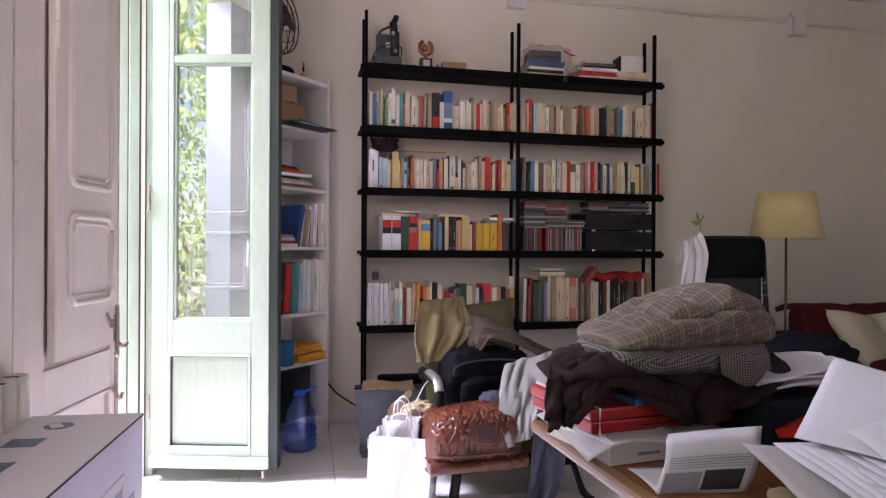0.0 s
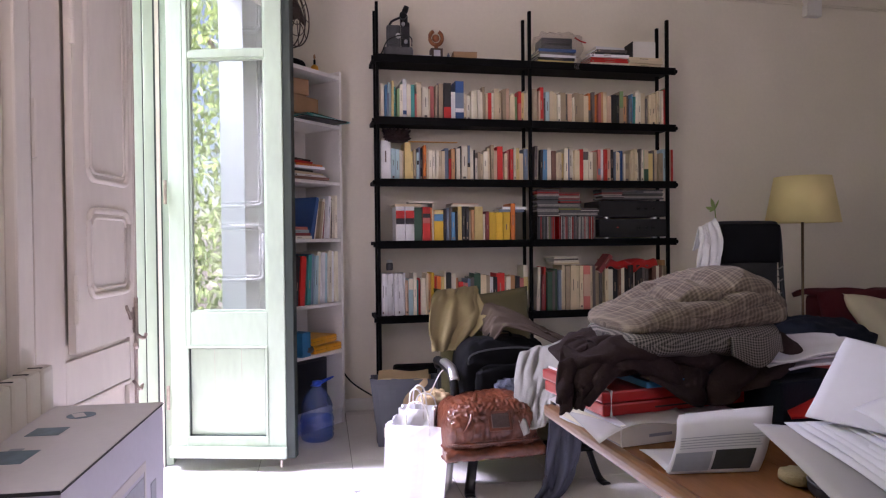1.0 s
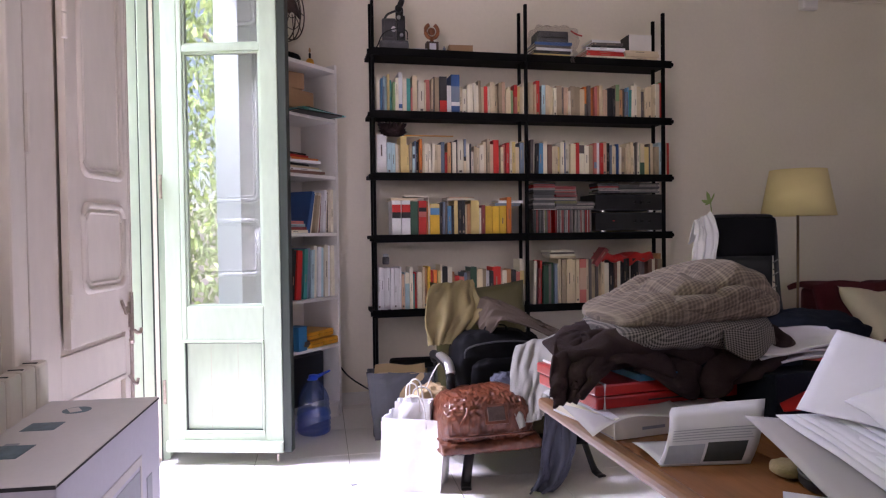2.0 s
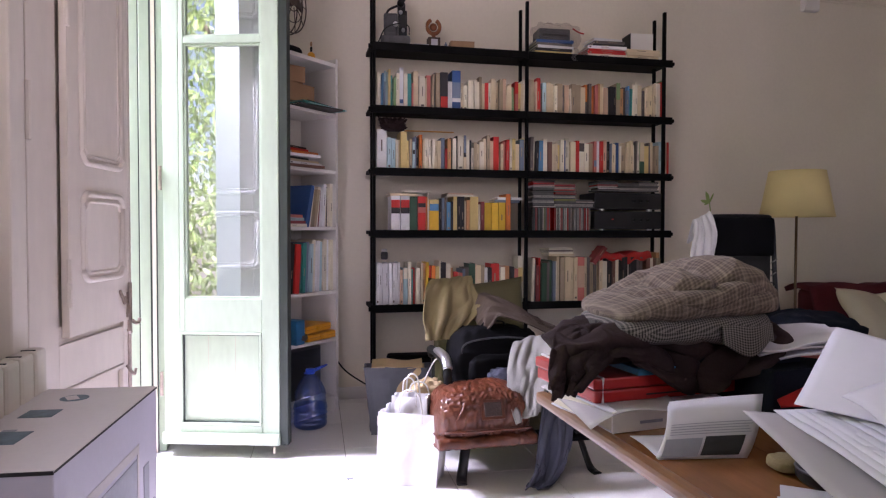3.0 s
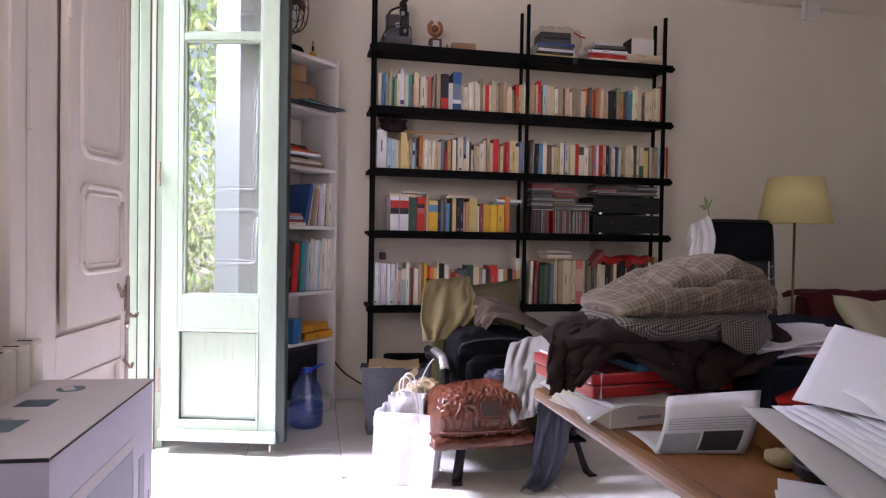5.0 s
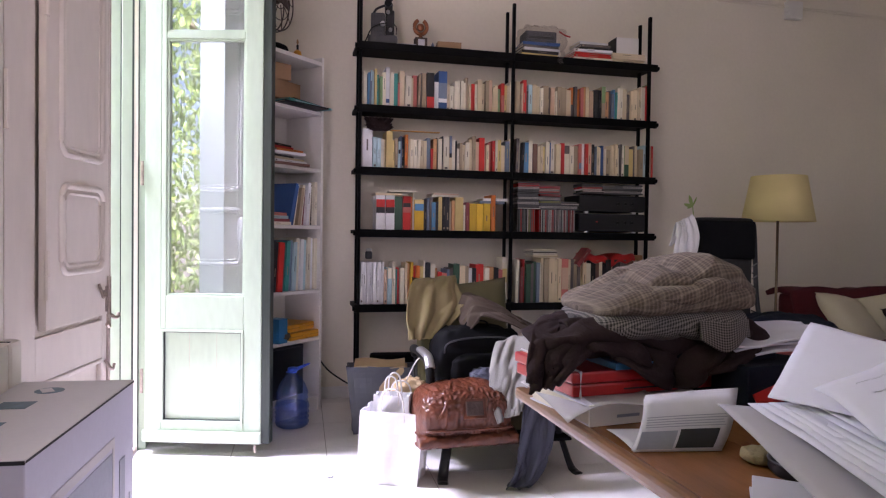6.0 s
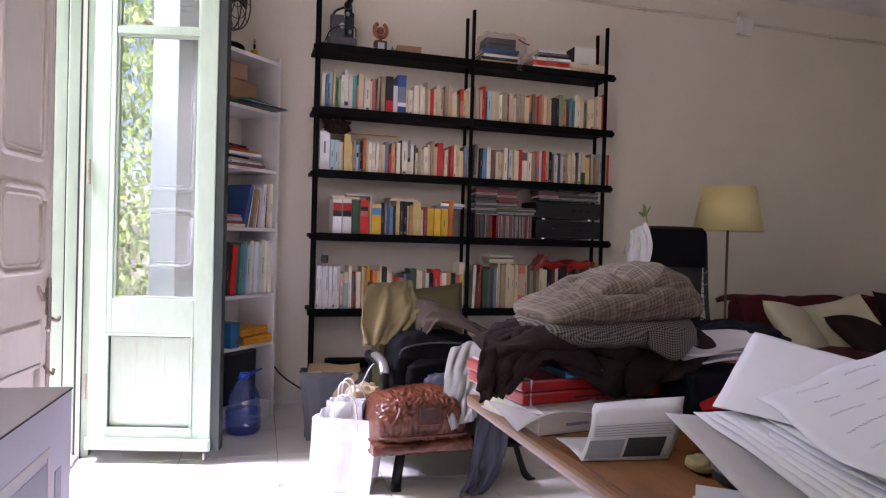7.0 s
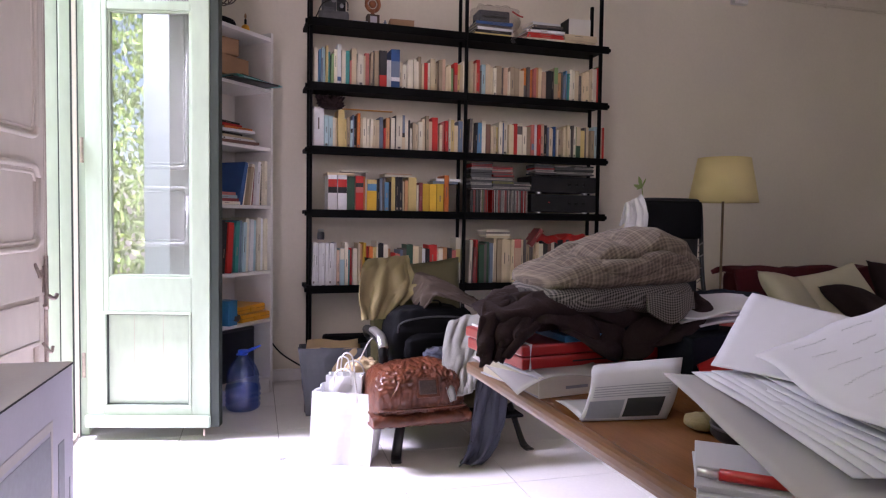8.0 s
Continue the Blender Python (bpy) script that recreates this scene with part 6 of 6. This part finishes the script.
for k in range(14):
    for s in (-1, 1):
        z = 0.45 + 0.033 * k
        part("lacing", tube([(s * 0.155, 0.005, z), (s * 0.186, 0.0, z + (0.022 if k % 2 else -0.012))], 0.003, 5), LIGHTGREY if k % 2 else STEELBLK, rc2)
part("seat", sheet(12, 12, lambda u, v: (-0.17 + 0.34 * u, -0.50 + 0.52 * v, 0.42 - 0.03 * math.sin(math.pi * v)), 0.004), MESHBLACK, rc2, smooth=True)
for s in (-1, 1):
    part("seat_rail", tube([(s * 0.19, -0.52, 0.42), (s * 0.19, 0.05, 0.42)], 0.012), STEELBLK, rc2)
    part("leg", tube(curve_points([(s * 0.20, -0.50, 0.012), (s * 0.20, -0.2, 0.30), (s * 0.19, 0.05, 0.46)], 5), 0.012), STEELBLK, rc2, smooth=True)
    part("leg", tube(curve_points([(s * 0.21, 0.10, 0.012), (s * 0.20, -0.15, 0.25), (s * 0.19, -0.45, 0.43)], 5), 0.012), STEELBLK, rc2, smooth=True)
drape("white_shirt", "white cotton shirt hung over the chair corner", "shirt", WHITECLOTH,
      [(2.10, 3.53, 0.98), (2.115, 3.50, 1.10), (2.07, 3.43, 1.02), (2.025, 3.40, 0.88), (1.98, 3.38, 0.74)],
      [(2.21, 3.50, 1.05), (2.19, 3.47, 1.140), (2.195, 3.42, 1.04), (2.165, 3.40, 0.90), (2.14, 3.38, 0.74)], 1.3, 0.014, 16.0)
solo("navy_clothes", heap(0.24, 0.20, 0.24, 55, 0.3, 5), NAVYCLOTH, "dark navy clothes heaped on the reclining chair", "clothes", (2.52, 3.16, 0.425), smooth=True)

lampo = thing("floor_lamp", "floor lamp with a yellow cone shade and thin dark pole", "floor lamp", (3.115, 3.95, 0))
part("foot", lathe([(0.14, 0), (0.14, 0.012), (0.03, 0.022), (0.012, 0.03)], 32), BRASS, lampo, smooth=True)
part("pole", tube([(0, 0, 0.02), (0, 0, 1.22)], 0.008, 12), BRASS, lampo, smooth=True)
bm = bmesh.new()
rings = [[bm.verts.new((rr * math.cos(a), rr * math.sin(a), z)) for a in (2 * math.pi * k / 48 for k in range(48))] for rr, z in ((0.211, 1.134), (0.208, 1.134), (0.156, 1.414), (0.159, 1.414))]
for a, b in ((rings[0], rings[3]), (rings[3], rings[2]), (rings[2], rings[1]), (rings[1], rings[0])):
    for k in range(48):
        j = (k + 1) % 48
        bm.faces.new((a[k], a[j], b[j], b[k]))
part("shade", bm, SHADE, lampo, "yellow linen cone shade", smooth=True)
part("bulb", lathe([(0.012, 1.22), (0.014, 1.25), (0.03, 1.29), (0.025, 1.32), (0.005, 1.335)], 16), PAPER, lampo, smooth=True)
for k in range(3):
    a = 2 * math.pi * k / 3
    part("shade_spoke", tube([(0, 0, 1.21), (0.175 * math.cos(a), 0.175 * math.sin(a), 1.30)], 0.003), BRASS, lampo)

pl = thing("sprig_plant", "thin green sprig in a tall dark vase", "plant", (2.635, 4.12, 0.03))
part("vase", lathe([(0.06, -0.03), (0.07, 0.02), (0.05, 0.5), (0.035, 0.9), (0.04, 0.95)], 20), DKGREY, pl, smooth=True)
part("stem", tube(curve_points([(0, 0, 0.9), (0.005, 0, 1.08), (-0.008, 0, 1.22)], 5), 0.003), LEAF, pl)
for k, (dx, dz, s) in enumerate(((-0.06, 0.02, 0.035), (-0.025, 0.075, 0.05), (0.03, 0.065, 0.055), (0.012, 0.03, 0.04), (-0.035, -0.005, 0.03))):
    part("leaf", sheet(6, 4, lambda u, v, dx=dx, dz=dz: (-0.006 + dx * u + (v - 0.5) * 0.022 * math.sin(math.pi * u), 0.004 * u, 1.19 + dz * u + (v - 0.5) * 0.018 * math.sin(math.pi * u)), 0.0008), LEAF, pl)

sofa = thing("sofa", "low sofa covered with a wine red throw", "sofa", (3.27, 3.25, 0))
part("base", box(0, 2.0, 0.05, 0.88, 0.08, 0.36, 0.03), SOFARED, sofa, smooth=True)
part("seat", box(0.02, 1.98, 0.0, 0.62, 0.34, 0.44, 0.04), SOFARED, sofa, smooth=True)
part("throw", sheet(60, 26, lambda u, v: (-0.02 + 2.05 * u, 0.62 + 0.10 * min(v, 0.5) * 2 + (0.24 * max(0, v - 0.5) * 2), (0.42 + 0.285 * min(1, v * 2) - 0.10 * max(0, v - 0.75)) + 0.03 * noise.noise((u * 9, v * 3, 1)) + 0.022 * math.sin(u * 23) * v), 0.03), SOFARED, sofa, smooth=True)
part("back", box(0.02, 1.98, 0.74, 0.90, 0.30, 0.68, 0.04), SOFARED, sofa, smooth=True)
for x in (0.08, 1.86):
    for y in (0.1, 0.78):
        part("foot", box(x, x + 0.05, y, y + 0.05, 0, 0.082, 0.004), BRASS, sofa)
for (x, y, z, rx, ry, rz, sx, sy) in ((3.47, 3.72, 0.530, 50, 8, 22, 0.24, 0.20), (3.83, 3.70, 0.540, 52, -14, -14, 0.22, 0.22)):
    c = part("cushion", cushion(sx, sy, 0.07, x), CREAMCLOTH, smooth=True)
    c.matrix_world = pose(x, y, z, rx, ry, rz)
    tagged(c, "cream linen cushion lying on the red sofa", "cushion", "sofa cushions")
for (x, y, z, rx, ry, rz, s) in ((3.86, 3.56, 0.50, 30, 4, 8, 0.20), (4.36, 3.68, 0.56, 58, 6, -8, 0.22)):
    c = part("cushion", cushion(s, s, 0.07, x), BROWNCLOTH, smooth=True)
    c.matrix_world = pose(x, y, z, rx, ry, rz)
    tagged(c, "dark brown cushion lying on the red sofa", "cushion", "sofa cushions")

# ---- floor tiles ----
TS, TJ = 0.43, 0.003
tile_mesh = bpy.data.meshes.new("tile")
tb = box(TJ / 2, TS - TJ / 2, TJ / 2, TS - TJ / 2, -0.0035, 0.0, 0.0012)
tb.to_mesh(tile_mesh)
tb.free()
tile_mesh.materials.append(TILE)
turned = pose(1.165, 2.73, 0, 0, 0, -2.0)
for i in range(-5, 12):
    for j in range(-12, 6):
        p = turned @ Vector((i * TS + TS / 2, j * TS + TS / 2, 0))
        if LEFT - 0.25 < p.x < RIGHT + 0.2 and REAR - 0.15 < p.y < BACK + 0.15:
            t = new("tile", tile_mesh)
            t.matrix_world = turned @ Matrix.Translation((i * TS, j * TS, 0))
            t.parent = floor
